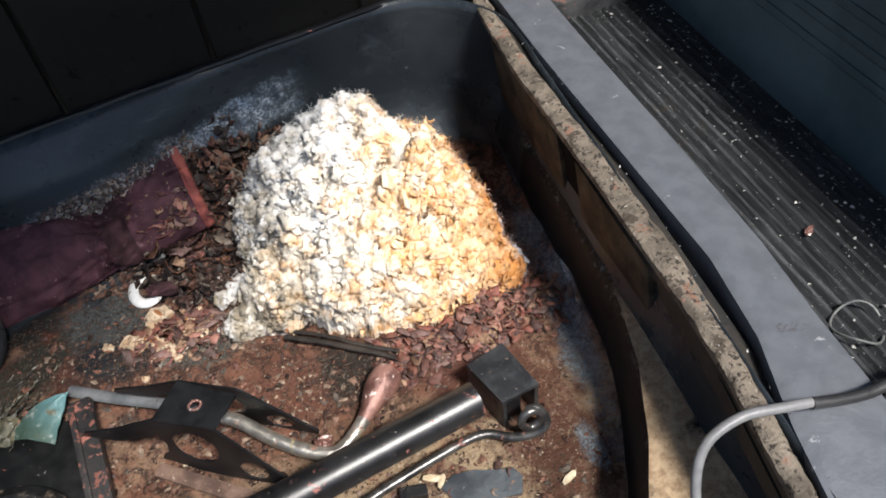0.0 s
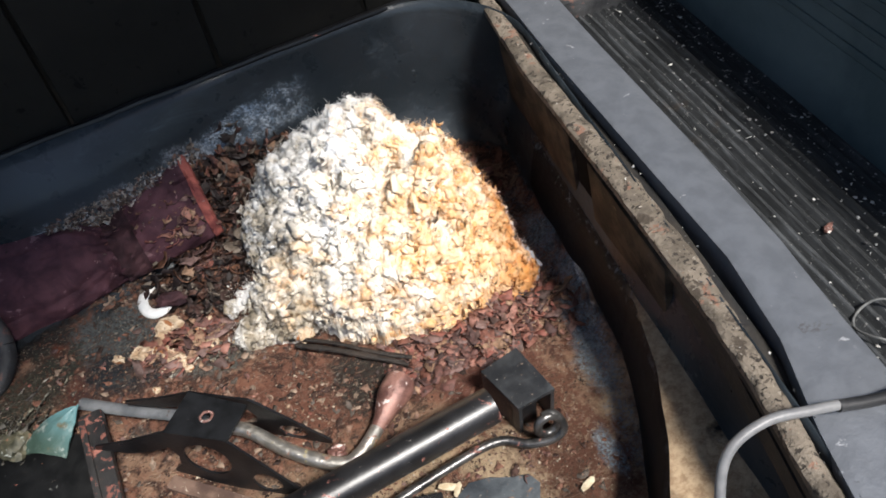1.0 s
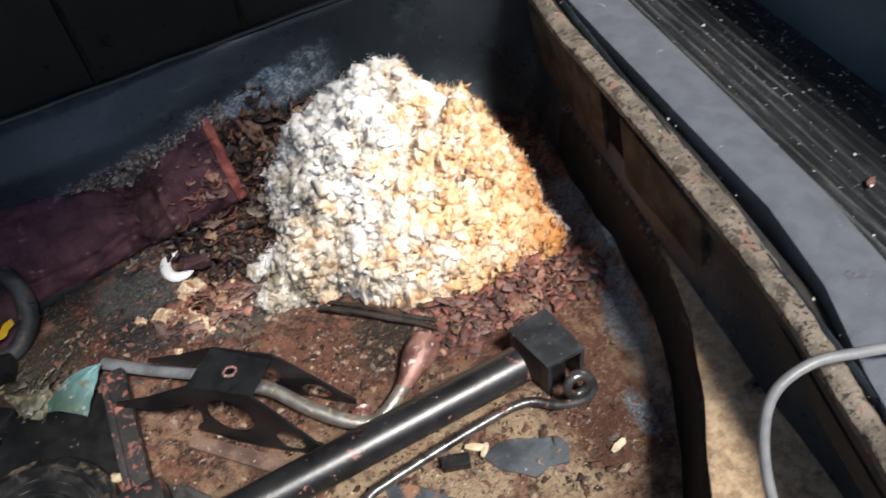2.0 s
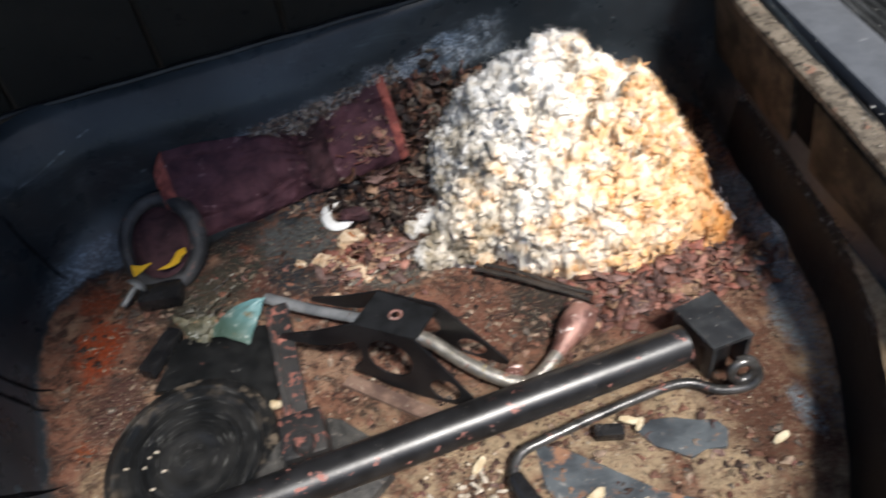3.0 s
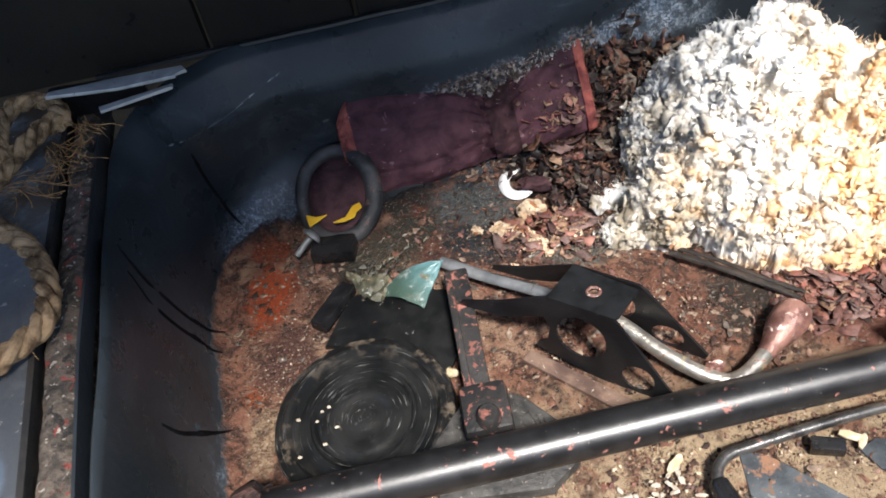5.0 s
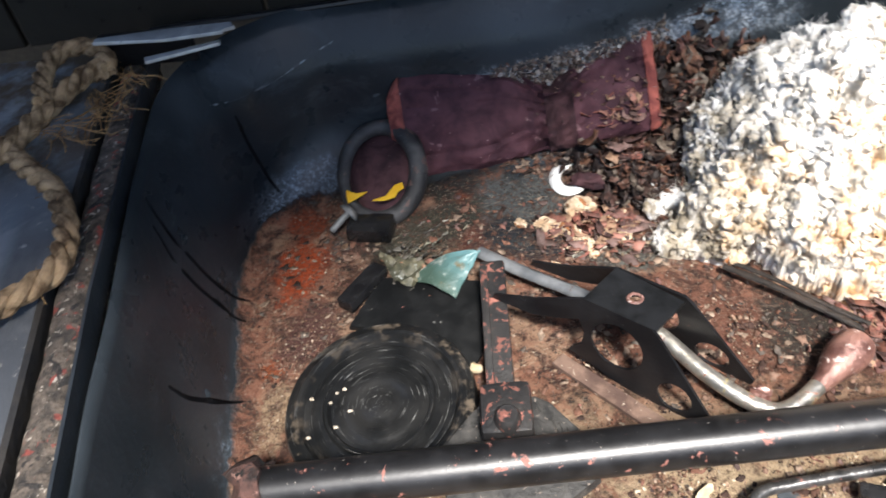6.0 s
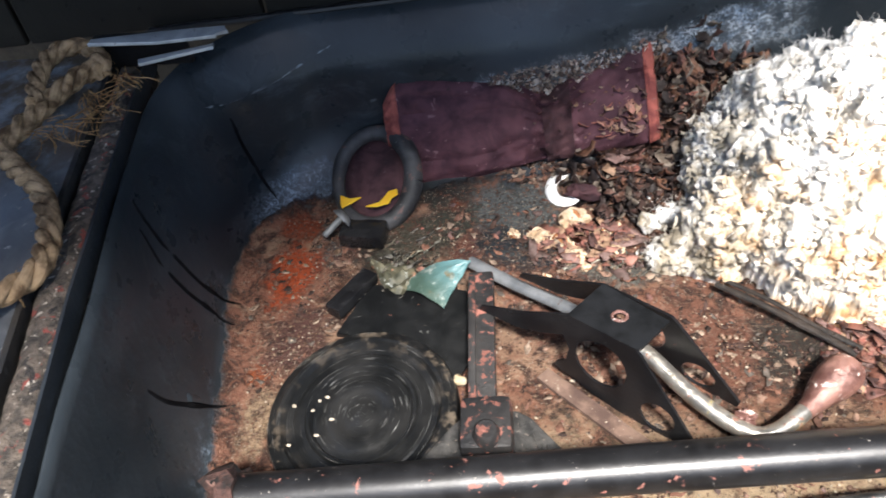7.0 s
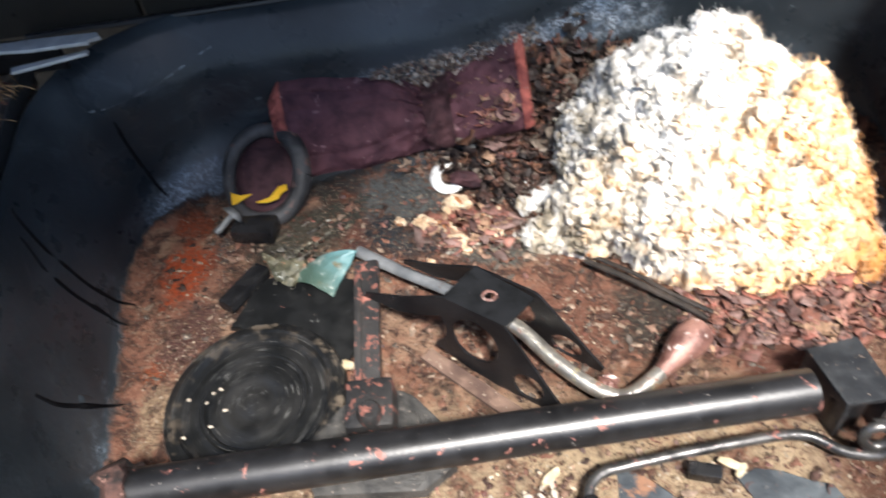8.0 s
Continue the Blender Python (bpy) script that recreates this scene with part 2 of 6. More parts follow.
def island_material(name, colours, rough=0.85, spec=0.3, bump=500, depth=0.0006):
    """Loose bits: each bit takes its own colour out of a few."""
    n = Nodes(name)
    ramp = n.tree.nodes.new("ShaderNodeValToRGB")
    ramp.color_ramp.interpolation = "CONSTANT"
    while len(ramp.color_ramp.elements) < len(colours):
        ramp.color_ramp.elements.new(0.5)
    for k, c in enumerate(colours):
        ramp.color_ramp.elements[k].position = k / len(colours)
        ramp.color_ramp.elements[k].color = (*c, 1)
    n.put(ramp.inputs[0], n.island())
    t = n.noise(140, 4, 0.7)
    dark = n.mix(0.55, ramp.outputs[0], (0.02, 0.012, 0.008))
    return n.finish(n.mix(n.ramp(t, 0.35, 0.6), dark, ramp.outputs[0]), rough, 0.0, n.noise(bump, 3, 0.7), depth, spec)


def lid_material():
    """Black plastic with arcs scratched round the middle of the lid."""
    n = Nodes("scratched_black_plastic")
    ax = n.axes()
    u, v = n.math("SUBTRACT", ax[0], -0.219), n.math("SUBTRACT", ax[1], -0.048)
    r = n.math("SQRT", n.math("ADD", n.both(u, u), n.both(v, v)))
    a = n.math("ARCTAN2", v, u)
    vec = n.tree.nodes.new("ShaderNodeCombineXYZ")
    n.put(vec.inputs[0], n.math("MULTIPLY", r, 900.0))
    n.put(vec.inputs[1], n.math("MULTIPLY", a, 1.5))
    tex = n.tree.nodes.new("ShaderNodeTexNoise")
    n.put(tex.inputs["Vector"], vec.outputs[0])
    tex.inputs["Scale"].default_value, tex.inputs["Detail"].default_value = 1.0, 5.0
    arcs = n.ramp(tex.outputs["Fac"], 0.60, 0.68)
    worn = n.ramp(n.noise(26, 4, 0.6), 0.42, 0.62)
    col = n.mix(n.ramp(n.noise(20, 4, 0.6), 0.4, 0.65), (0.007, 0.0075, 0.008), (0.018, 0.018, 0.018))
    col = n.mix(n.both(n.both(arcs, worn), 0.8), col, (0.25, 0.25, 0.24))
    col = n.mix(n.both(n.ramp(n.noise(300, 5, 0.8), 0.66, 0.72), worn), col, (0.38, 0.36, 0.33))
    col = n.mix(n.both(n.ramp(r, 0.060, 0.090), n.ramp(n.noise(55, 5, 0.7), 0.50, 0.62)), col, (0.15, 0.12, 0.09))
    return n.finish(col, n.math("MULTIPLY_ADD", arcs, 0.25, 0.28), 0.0, n.math("ADD", arcs, n.noise(80, 3, 0.6)), 0.0005)


def ledge_material():
    n = Nodes("dusty_ledge")
    dust = n.both(n.ramp(n.up(), 0.55, 0.85), n.ramp(n.noise(28, 5, 0.65), 0.25, 0.45))
    t = n.noise(120, 5, 0.75)
    tan = n.mix(n.ramp(t, 0.35, 0.65), (0.27, 0.185, 0.115), (0.46, 0.345, 0.225))
    y = n.axes()[1]
    dust = n.both(dust, n.math("MULTIPLY_ADD", n.ramp(n.math("ADD", y, n.math("MULTIPLY", n.noise(40, 5, 0.7), 0.06)), 0.005, -0.045), 0.92, 0.08))
    col = n.mix(n.both(n.ramp(n.noise(130, 6, 0.8), 0.54, 0.64), n.ramp(n.up(), 0.15, 0.6)), (0.007, 0.008, 0.010), (0.16, 0.18, 0.20))
    col = n.mix(dust, col, tan)
    return n.finish(col, n.math("MULTIPLY_ADD", dust, 0.3, 0.5), 0.0, t, 0.0015, 0.15)


def wood_rib_material():
    """Dirty black ribbed board, its rib tops scuffed grey."""
    n = Nodes("ribbed_dark_panel")
    ax = n.axes()
    streak = n.noise(30, 6, 0.7, 0.2, (9.0, 0.6, 1.0))
    patch = n.noise(9, 5, 0.65)
    col = n.mix(n.ramp(streak, 0.35, 0.7), (0.0075, 0.0088, 0.0100), (0.030, 0.033, 0.036))
    f = n.math("FRACT", n.math("DIVIDE", n.math("SUBTRACT", ax[0], 0.488), 0.011467))
    crest = n.ramp(n.math("ABSOLUTE", n.math("SUBTRACT", f, 0.475)), 0.30, 0.12)
    worn = n.both(n.both(crest, n.ramp(streak, 0.36, 0.58)), n.ramp(patch, 0.44, 0.62))
    col = n.mix(n.both(worn, 0.6), col, (0.095, 0.103, 0.112))
    col = n.mix(n.ramp(patch, 0.62, 0.75), col, (0.040, 0.030, 0.022))
    col = n.mix(n.both(n.ramp(n.noise(260, 4, 0.8), 0.60, 0.68), n.ramp(n.noise(12, 4, 0.6), 0.42, 0.58)), col, (0.24, 0.24, 0.23))
    return n.finish(col, n.math("MULTIPLY_ADD", streak, 0.4, 0.45), 0.0, streak, 0.001)


WELL = well_material()
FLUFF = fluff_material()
LEDGE = ledge_material()
RIBBED = wood_rib_material()
RUST_FLECK = (0.29, 0.115, 0.09)
BLACK = surf("worn_black_enamel", (0.006, 0.006, 0.007), (0.014, 0.014, 0.015), 18, (0.22, 0.42), 0.0, 260, 0.0003, ((RUST_FLECK, 60, 0.665), ((0.16, 0.15, 0.14), 300, 0.70)), spec=0.3)
TUBE = surf("black_gloss_tube", (0.010, 0.010, 0.011), (0.026, 0.026, 0.028), 30, (0.29, 0.44), 0.35, 300, 0.00012, ((RUST_FLECK, 75, 0.635), (RUST_FLECK, 38, 0.645), ((0.30, 0.27, 0.24), 260, 0.665)), spec=0.9)
FLECKED = surf("rust_flecked_black_iron", (0.012, 0.012, 0.013), (0.030, 0.028, 0.027), 20, (0.4, 0.6), 0.0, 220, 0.0008, (((0.17, 0.066, 0.050), 110, 0.565), ((0.29, 0.115, 0.088), 80, 0.605)))
HEADSTEEL = surf("worn_grey_black_steel", (0.022, 0.024, 0.027), (0.058, 0.062, 0.066), 32, (0.30, 0.50), 0.25, 240, 0.0004, (((0.30, 0.22, 0.17), 150, 0.64), ((0.34, 0.33, 0.31), 300, 0.67)), spec=0.6)
RODSTEEL = surf("worn_rod_steel", (0.045, 0.045, 0.046), (0.16, 0.155, 0.15), 50, (0.22, 0.38), 0.7, 240, 0.0003, ((RUST_FLECK, 80, 0.625), ((0.03, 0.03, 0.03), 60, 0.60)), 0.7)
SATIN = surf("satin_black_steel", (0.006, 0.0065, 0.007), (0.016, 0.017, 0.019), 40, (0.30, 0.48), 0.2, 260, 0.0003, (((0.22, 0.20, 0.18), 330, 0.70),), spec=0.3)
CASTING = surf("dusty_grey_casting", (0.030, 0.030, 0.030), (0.075, 0.072, 0.068), 60, (0.45, 0.65), 0.2, 240, 0.001, (((0.24, 0.20, 0.17), 200, 0.62),))
STEEL = surf("worn_bare_steel", (0.42, 0.40, 0.36), (0.66, 0.63, 0.57), 60, (0.25, 0.45), 0.85, 220, 0.0008, (((0.34, 0.28, 0.13), 44, 0.60), ((0.26, 0.13, 0.09), 90, 0.59)), 0.7)
GREY_ROD = surf("grey_rod", (0.12, 0.13, 0.14), (0.22, 0.23, 0.24), 35, (0.4, 0.6), 0.3, 220, 0.0005, (((0.08, 0.05, 0.04), 50, 0.58),))
SOCKET = surf("rusty_socket", (0.11, 0.048, 0.040), (0.36, 0.19, 0.155), 38, (0.22, 0.5), 0.35, 200, 0.0015, (((0.72, 0.62, 0.57), 70, 0.57),), 0.4, spec=0.8)
ENDCAP = surf("rusty_end_cap", (0.018, 0.010, 0.009), (0.095, 0.045, 0.036), 60, (0.7, 0.9), 0.0, 180, 0.003, (((0.30, 0.17, 0.14), 70, 0.60), ((0.010, 0.008, 0.008), 90, 0.56)))
DUSTYSTRAP = surf("dusty_rusted_strap", (0.075, 0.044, 0.034), (0.18, 0.115, 0.085), 45, (0.8, 0.95), 0.0, 240, 0.001, (((0.40, 0.33, 0.26), 220, 0.63),))
PALESTRIP = surf("pale_scraped_metal", (0.26, 0.28, 0.30), (0.40, 0.42, 0.44), 30, (0.35, 0.5), 0.3, 160, 0.0004, (((0.10, 0.10, 0.10), 60, 0.64),))
LIDMAT = lid_material()
PLASTIC = surf("scuffed_black_plastic", (0.006, 0.0065, 0.007), (0.014, 0.0145, 0.015), 25, (0.22, 0.45), 0.0, 90, 0.0006, (((0.10, 0.10, 0.095), 110, 0.66), ((0.40, 0.39, 0.37), 380, 0.735)))
GRIP = surf("black_rubber_grip", (0.008, 0.008, 0.009), (0.018, 0.018, 0.019), 30, (0.16, 0.32), 0.0, 200, 0.0003)
RUBBER = surf("old_black_rubber", (0.014, 0.015, 0.017), (0.058, 0.058, 0.060), 26, (0.5, 0.75), 0.0, 140, 0.0012, (((0.12, 0.07, 0.06), 60, 0.60), ((0.24, 0.23, 0.22), 220, 0.66)))
# pale pink flecks: stains, and highlights of the folds put into the colour
MAROON = surf("maroon_canvas", (0.040, 0.017, 0.024), (0.098, 0.042, 0.053), 30, (0.6, 0.85), 0.0, 700, 0.0008, (((0.19, 0.11, 0.12), 45, 0.62), ((0.40, 0.27, 0.27), 130, 0.665)), spec=0.2)
DARKCLOTH = surf("grimy_maroon_cloth", (0.024, 0.012, 0.015), (0.072, 0.034, 0.038), 40, (0.7, 0.9), 0.0, 300, 0.001, (((0.16, 0.12, 0.11), 160, 0.66),), spec=0.2)
HEM = surf("faded_red_hem", (0.13, 0.036, 0.034), (0.32, 0.095, 0.075), 60, (0.8, 0.95), 0.0, 600, 0.0008, spec=0.2)
YELLOW = surf("yellow_marking", (0.75, 0.42, 0.02), (0.85, 0.52, 0.04), 40, (0.5, 0.6), 0.0, 200, 0.0002)
WHITE = surf("white_plastic", (0.62, 0.63, 0.63), (0.76, 0.76, 0.75), 60, (0.35, 0.5), 0.0, 200, 0.0003, (((0.20, 0.16, 0.13), 70, 0.62),))
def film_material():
    """Teal film: paler towards its torn tip, darker and greener towards the other end."""
    n = Nodes("teal_film")
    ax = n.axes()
    toward_tip = n.math("ADD", n.math("ADD", ax[0], n.math("MULTIPLY", ax[1], 0.6)), n.math("MULTIPLY", n.math("SUBTRACT", n.noise(40, 5, 0.7), 0.5), 0.03))
    col = n.mix(n.ramp(toward_tip, -0.135, -0.075), (0.050, 0.085, 0.066), (0.115, 0.235, 0.245))
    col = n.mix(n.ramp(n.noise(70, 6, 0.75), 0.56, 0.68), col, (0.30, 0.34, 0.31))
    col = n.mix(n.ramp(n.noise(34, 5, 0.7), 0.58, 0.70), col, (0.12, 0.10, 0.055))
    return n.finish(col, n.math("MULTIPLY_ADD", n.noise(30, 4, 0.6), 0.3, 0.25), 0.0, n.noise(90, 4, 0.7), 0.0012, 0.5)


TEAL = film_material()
OLIVE = surf("clay_caked_film", (0.050, 0.052, 0.036), (0.17, 0.155, 0.10), 45, (0.35, 0.6), 0.0, 200, 0.0012, (((0.36, 0.17, 0.10), 55, 0.60), ((0.35, 0.37, 0.34), 120, 0.60)))
GREYBOLT = surf("grey_zinc", (0.13, 0.135, 0.135), (0.24, 0.245, 0.24), 80, (0.5, 0.7), 0.4, 200, 0.0005)
RAIL = surf("grey_blue_metal", (0.105, 0.114, 0.130), (0.132, 0.143, 0.162), 45, (0.38, 0.55), 0.15, 160, 0.0004, (((0.28, 0.29, 0.31), 70, 0.67), ((0.07, 0.07, 0.075), 16, 0.66)), 0.5)


def wing_material():
    n = Nodes("dull_grey_body_paint")
    ax = n.axes()
    t, f = n.noise(9, 7, 0.7, 0.5), n.noise(90, 8, 0.8)
    col = n.mix(n.ramp(t, 0.42, 0.58), (0.12, 0.14, 0.165), (0.20, 0.215, 0.23))
    # tone darkened beside the gutter, lighter elsewhere, to balance sun and shade in colour
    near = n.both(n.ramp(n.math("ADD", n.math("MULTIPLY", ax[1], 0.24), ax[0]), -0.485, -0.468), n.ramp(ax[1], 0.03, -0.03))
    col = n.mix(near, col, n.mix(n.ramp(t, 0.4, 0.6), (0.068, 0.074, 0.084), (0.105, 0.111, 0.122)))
    col = n.mix(n.spot(-0.44, -0.185, 0.022, 0.035, 0.3, 0.9, 40), col, n.mix(n.ramp(f, 0.4, 0.6), (0.17, 0.11, 0.07), (0.33, 0.27, 0.21)))
    col = n.mix(n.spot(-0.412, -0.195, 0.010, 0.03, 0.3, 0.6, 40), col, (0.10, 0.13, 0.17))
    col = n.mix(n.both(n.ramp(ax[1], 0.0, 0.12), n.ramp(n.noise(20, 6, 0.7), 0.36, 0.58)), col, (0.070, 0.052, 0.036))
    col = n.mix(n.ramp(f, 0.60, 0.66), col, (0.36, 0.35, 0.33))
    return n.finish(col, n.math("MULTIPLY_ADD", f, 0.3, 0.55), 0.0, n.math("ADD", f, t), 0.0012, 0.2)


FENDER = wing_material()
RUSTSTRIP = surf("rusted_gutter", (0.030, 0.025, 0.021), (0.125, 0.098, 0.076), 90, (0.8, 0.95), 0.0, 220, 0.003, (((0.20, 0.045, 0.035), 70, 0.575), ((0.42, 0.37, 0.31), 190, 0.60), ((0.018, 0.016, 0.015), 45, 0.58)))
SEAL = surf("crumbling_seal", (0.10, 0.082, 0.062), (0.24, 0.20, 0.155), 30, (0.7, 0.9), 0.0, 240, 0.003, (((0.24, 0.13, 0.09), 60, 0.60), ((0.035, 0.028, 0.022), 190, 0.555), ((0.070, 0.054, 0.040), 40, 0.56), ((0.40, 0.36, 0.30), 210, 0.64)))
WALLBROWN = surf("brownish_black_paint", (0.018, 0.015, 0.012), (0.080, 0.060, 0.042), 26, (0.55, 0.75), 0.0, 90, 0.0006, (((0.10, 0.082, 0.066), 60, 0.64),), spec=0.15)
BOARD = surf("dark_olive_board", (0.0034, 0.0031, 0.0024), (0.0074, 0.0067, 0.0052), 9, (0.55, 0.75), 0.0, 120, 0.0004, (((0.14, 0.13, 0.12), 330, 0.72), ((0.0016, 0.0015, 0.0012), 60, 0.62)), spec=0.22)
DARKWALL = surf("dark_blue_grey_plastic", (0.055, 0.083, 0.093), (0.105, 0.140, 0.152), 8, (0.45, 0.65), 0.0, 160, 0.0005)
CHANNEL = surf("dirty_black_channel", (0.010, 0.010, 0.011), (0.026, 0.022, 0.018), 40, (0.6, 0.8), 0.0, 160, 0.001)
ROPE = surf("sisal_rope", (0.085, 0.052, 0.029), (0.39, 0.265, 0.155), 60, (0.9, 0.97), 0.0, 700, 0.001, spec=0.15)
FIBRE = surf("frayed_fibre", (0.18, 0.095, 0.04), (0.42, 0.26, 0.12), 90, (0.9, 0.97), 0.0, 400, 0.0003, spec=0.15)
CABLE = surf("grey_cable_sheath", (0.16, 0.16, 0.165), (0.22, 0.22, 0.22), 50, (0.35, 0.5), 0.0, 200, 0.0003)
CABLEBLACK = surf("black_cable_sheath", (0.020, 0.020, 0.021), (0.035, 0.035, 0.036), 50, (0.4, 0.55), 0.0, 200, 0.0003)
WOOD = surf("dark_wet_wood", (0.008, 0.006, 0.005), (0.034, 0.024, 0.018), 40, (0.45, 0.7), 0.0, 260, 0.0015)
MATPIECE = surf("grey_rubber_mat", (0.030, 0.036, 0.043), (0.082, 0.095, 0.105), 24, (0.45, 0.7), 0.0, 200, 0.0008, (((0.20, 0.20, 0.19), 34, 0.62), ((0.24, 0.125, 0.075), 20, 0.58), ((0.16, 0.10, 0.07), 70, 0.60), ((0.34, 0.31, 0.27), 240, 0.64)))
SHELL = surf("orange_tan_shell", (0.42, 0.22, 0.09), (0.68, 0.44, 0.22), 90, (0.5, 0.7), 0.0, 300, 0.0004)
CHIP = surf("pale_chip", (0.42, 0.33, 0.20), (0.66, 0.57, 0.41), 90, (0.7, 0.85), 0.0, 300, 0.0005)
CRUMBWHITE = surf("white_crumb", (0.33, 0.275, 0.21), (0.56, 0.50, 0.42), 200, (0.8, 0.9), 0.0, 400, 0.0005)
SCRAP = surf("beige_foam_scrap", (0.44, 0.30, 0.18), (0.76, 0.64, 0.48), 60, (0.9, 0.96), 0.0, 190, 0.004, (((0.32, 0.13, 0.05), 60, 0.54), ((0.14, 0.08, 0.05), 110, 0.60)))
DARKLEAF = island_material("dark_leaf_litter", ((0.055, 0.026, 0.021), (0.026, 0.015, 0.013), (0.095, 0.042, 0.028), (0.014, 0.010, 0.010), (0.040, 0.022, 0.018), (0.15, 0.070, 0.042), (0.018, 0.012, 0.012), (0.19, 0.155, 0.125)), 0.6, 0.4)
REDLEAF = island_material("red_brown_litter", ((0.25, 0.09, 0.068), (0.085, 0.046, 0.042), (0.15, 0.070, 0.058), (0.32, 0.155, 0.12), (0.32, 0.20, 0.13), (0.11, 0.070, 0.062), (0.21, 0.13, 0.115), (0.20, 0.085, 0.062)), 0.65, 0.35)
GRIT = island_material("floor_grit", ((0.22, 0.12, 0.08), (0.36, 0.25, 0.17), (0.12, 0.075, 0.055), (0.27, 0.17, 0.12), (0.55, 0.46, 0.35), (0.19, 0.12, 0.09), (0.06, 0.045, 0.04)), 0.9, 0.2)
STRAW = island_material("dry_straw", ((0.34, 0.32, 0.24), (0.22, 0.21, 0.17), (0.44, 0.42, 0.36), (0.26, 0.19, 0.13), (0.15, 0.14, 0.12)), 0.8, 0.3)
DIRT = island_material("dirt_flakes", ((0.16, 0.085, 0.062), (0.075, 0.044, 0.036), (0.24, 0.15, 0.11), (0.045, 0.030, 0.026), (0.20, 0.10, 0.07), (0.12, 0.10, 0.085), (0.30, 0.22, 0.165)), 0.9, 0.2)
CRUST = island_material("ashy_crust", ((0.36, 0.29, 0.24), (0.20, 0.155, 0.13), (0.50, 0.44, 0.38), (0.27, 0.17, 0.14), (0.44, 0.44, 0.44), (0.12, 0.09, 0.08)), 0.95, 0.15)
FLAKE = island_material("pale_flakes", ((0.45, 0.45, 0.44), (0.28, 0.28, 0.28), (0.60, 0.59, 0.56), (0.16, 0.16, 0.17)), 0.8, 0.3)
GROUND = surf("grey_gravel_ground", (0.12, 0.115, 0.105), (0.22, 0.205, 0.185), 6, (0.85, 0.95), 0.0, 60, 0.01)


# ---- building helpers ----
def finish_mesh(name, bm, material, smooth=True):
    me = bpy.data.meshes.new(name)
    bmesh.ops.recalc_face_normals(bm, faces=bm.faces)
    bm.to_mesh(me)
    bm.free()
    me.materials.append(material)
    if smooth:
        me.polygons.foreach_set("use_smooth", [True] * len(me.polygons))
        me.set_sharp_from_angle(angle=radians(38))
    return me


def part(name, bm, material, parent, label=""):
    ob = new(name, finish_mesh(name, bm, material))
    ob.parent = parent
    return tagged(ob, label)


def thing(name, label, category, at=(0, 0, 0), group="", kind=""):
    ob = new(name)
    ob.empty_display_size = 0.02
    return tagged(ob, label, category, group, kind)


def solid(name, bm, material, label, category, group="", kind=""):
    return tagged(new(name, finish_mesh(name, bm, material)), label, category, group, kind)


def smooth_path(points, steps=8):
    """A Catmull-Rom curve through the points."""
    p = [Vector(q) for q in points]
    p = [2 * p[0] - p[1]] + p + [2 * p[-1] - p[-2]]
    out = []
    for k in range(1, len(p) - 2):
        a, b, c, d = p[k - 1:k + 3]
        for s in range(steps):
            t = s / steps
            out.append(0.5 * (2 * b + (c - a) * t + (2 * a - 5 * b + 4 * c - d) * t * t + (3 * b - a - 3 * c + d) * t ** 3))
    out.append(p[-2])
    return out


def sweep(path, radius, segs=12, bm=None, flat=1.0, close=True):
    """A tube along a path; radius: one value or one per point; flat squeezes it in height."""
    bm = bm or bmesh.new()
    path = [Vector(p) for p in path]
    rs = radius if isinstance(radius, (list, tuple)) else [radius] * len(path)
    side = None
    rings = []
    for k, p in enumerate(path):
        d = (path[min(k + 1, len(path) - 1)] - path[max(k - 1, 0)]).normalized()
        if side is None:
            side = d.cross(Vector((0, 0, 1)))
            if side.length < 0.1:
                side = d.cross(Vector((0, 1, 0)))
        side = (side - side.dot(d) * d).normalized()
        up = side.cross(d)
        rings.append([bm.verts.new(p + rs[k] * (math.cos(a) * side + flat * math.sin(a) * up)) for a in (2 * math.pi * i / segs for i in range(segs))])
    for r0, r1 in zip(rings, rings[1:]):
        for i in range(segs):
            bm.faces.new((r0[i], r0[(i + 1) % segs], r1[(i + 1) % segs], r1[i]))
    if close:
        bm.faces.new(rings[0][::-1])
        bm.faces.new(rings[-1])
    return bm


def box(x0, x1, y0, y1, z0, z1, bevel=0.0, m=None, bm=None):
    bm = bm or bmesh.new()
    made = bmesh.ops.create_cube(bm, size=1.0)["verts"]
    bmesh.ops.transform(bm, verts=made, matrix=Matrix.LocRotScale(((x0 + x1) / 2, (y0 + y1) / 2, (z0 + z1) / 2), None, (x1 - x0, y1 - y0, z1 - z0)))
    if bevel:
        es = {e for v in made for e in v.link_edges}
        bmesh.ops.bevel(bm, geom=list(es), offset=bevel, segments=2, profile=0.6, affect="EDGES")
    if m is not None:
        bmesh.ops.transform(bm, verts=bm.verts, matrix=m)
    return bm


def slab(outline, z0, z1, bevel=0.0, bm=None):
    """A plate with the given outline on the plan."""
    bm = bm or bmesh.new()
    lo = [bm.verts.new((x, y, z0)) for x, y in outline]
    hi = [bm.verts.new((x, y, z1)) for x, y in outline]
    n = len(outline)
    bm.faces.new(lo[::-1])
    top = bm.faces.new(hi)
    for i in range(n):
        bm.faces.new((lo[i], lo[(i + 1) % n], hi[(i + 1) % n], hi[i]))
    if bevel:
        bmesh.ops.bevel(bm, geom=list(top.edges), offset=bevel, segments=2, profile=0.6, affect="EDGES")
    return bm


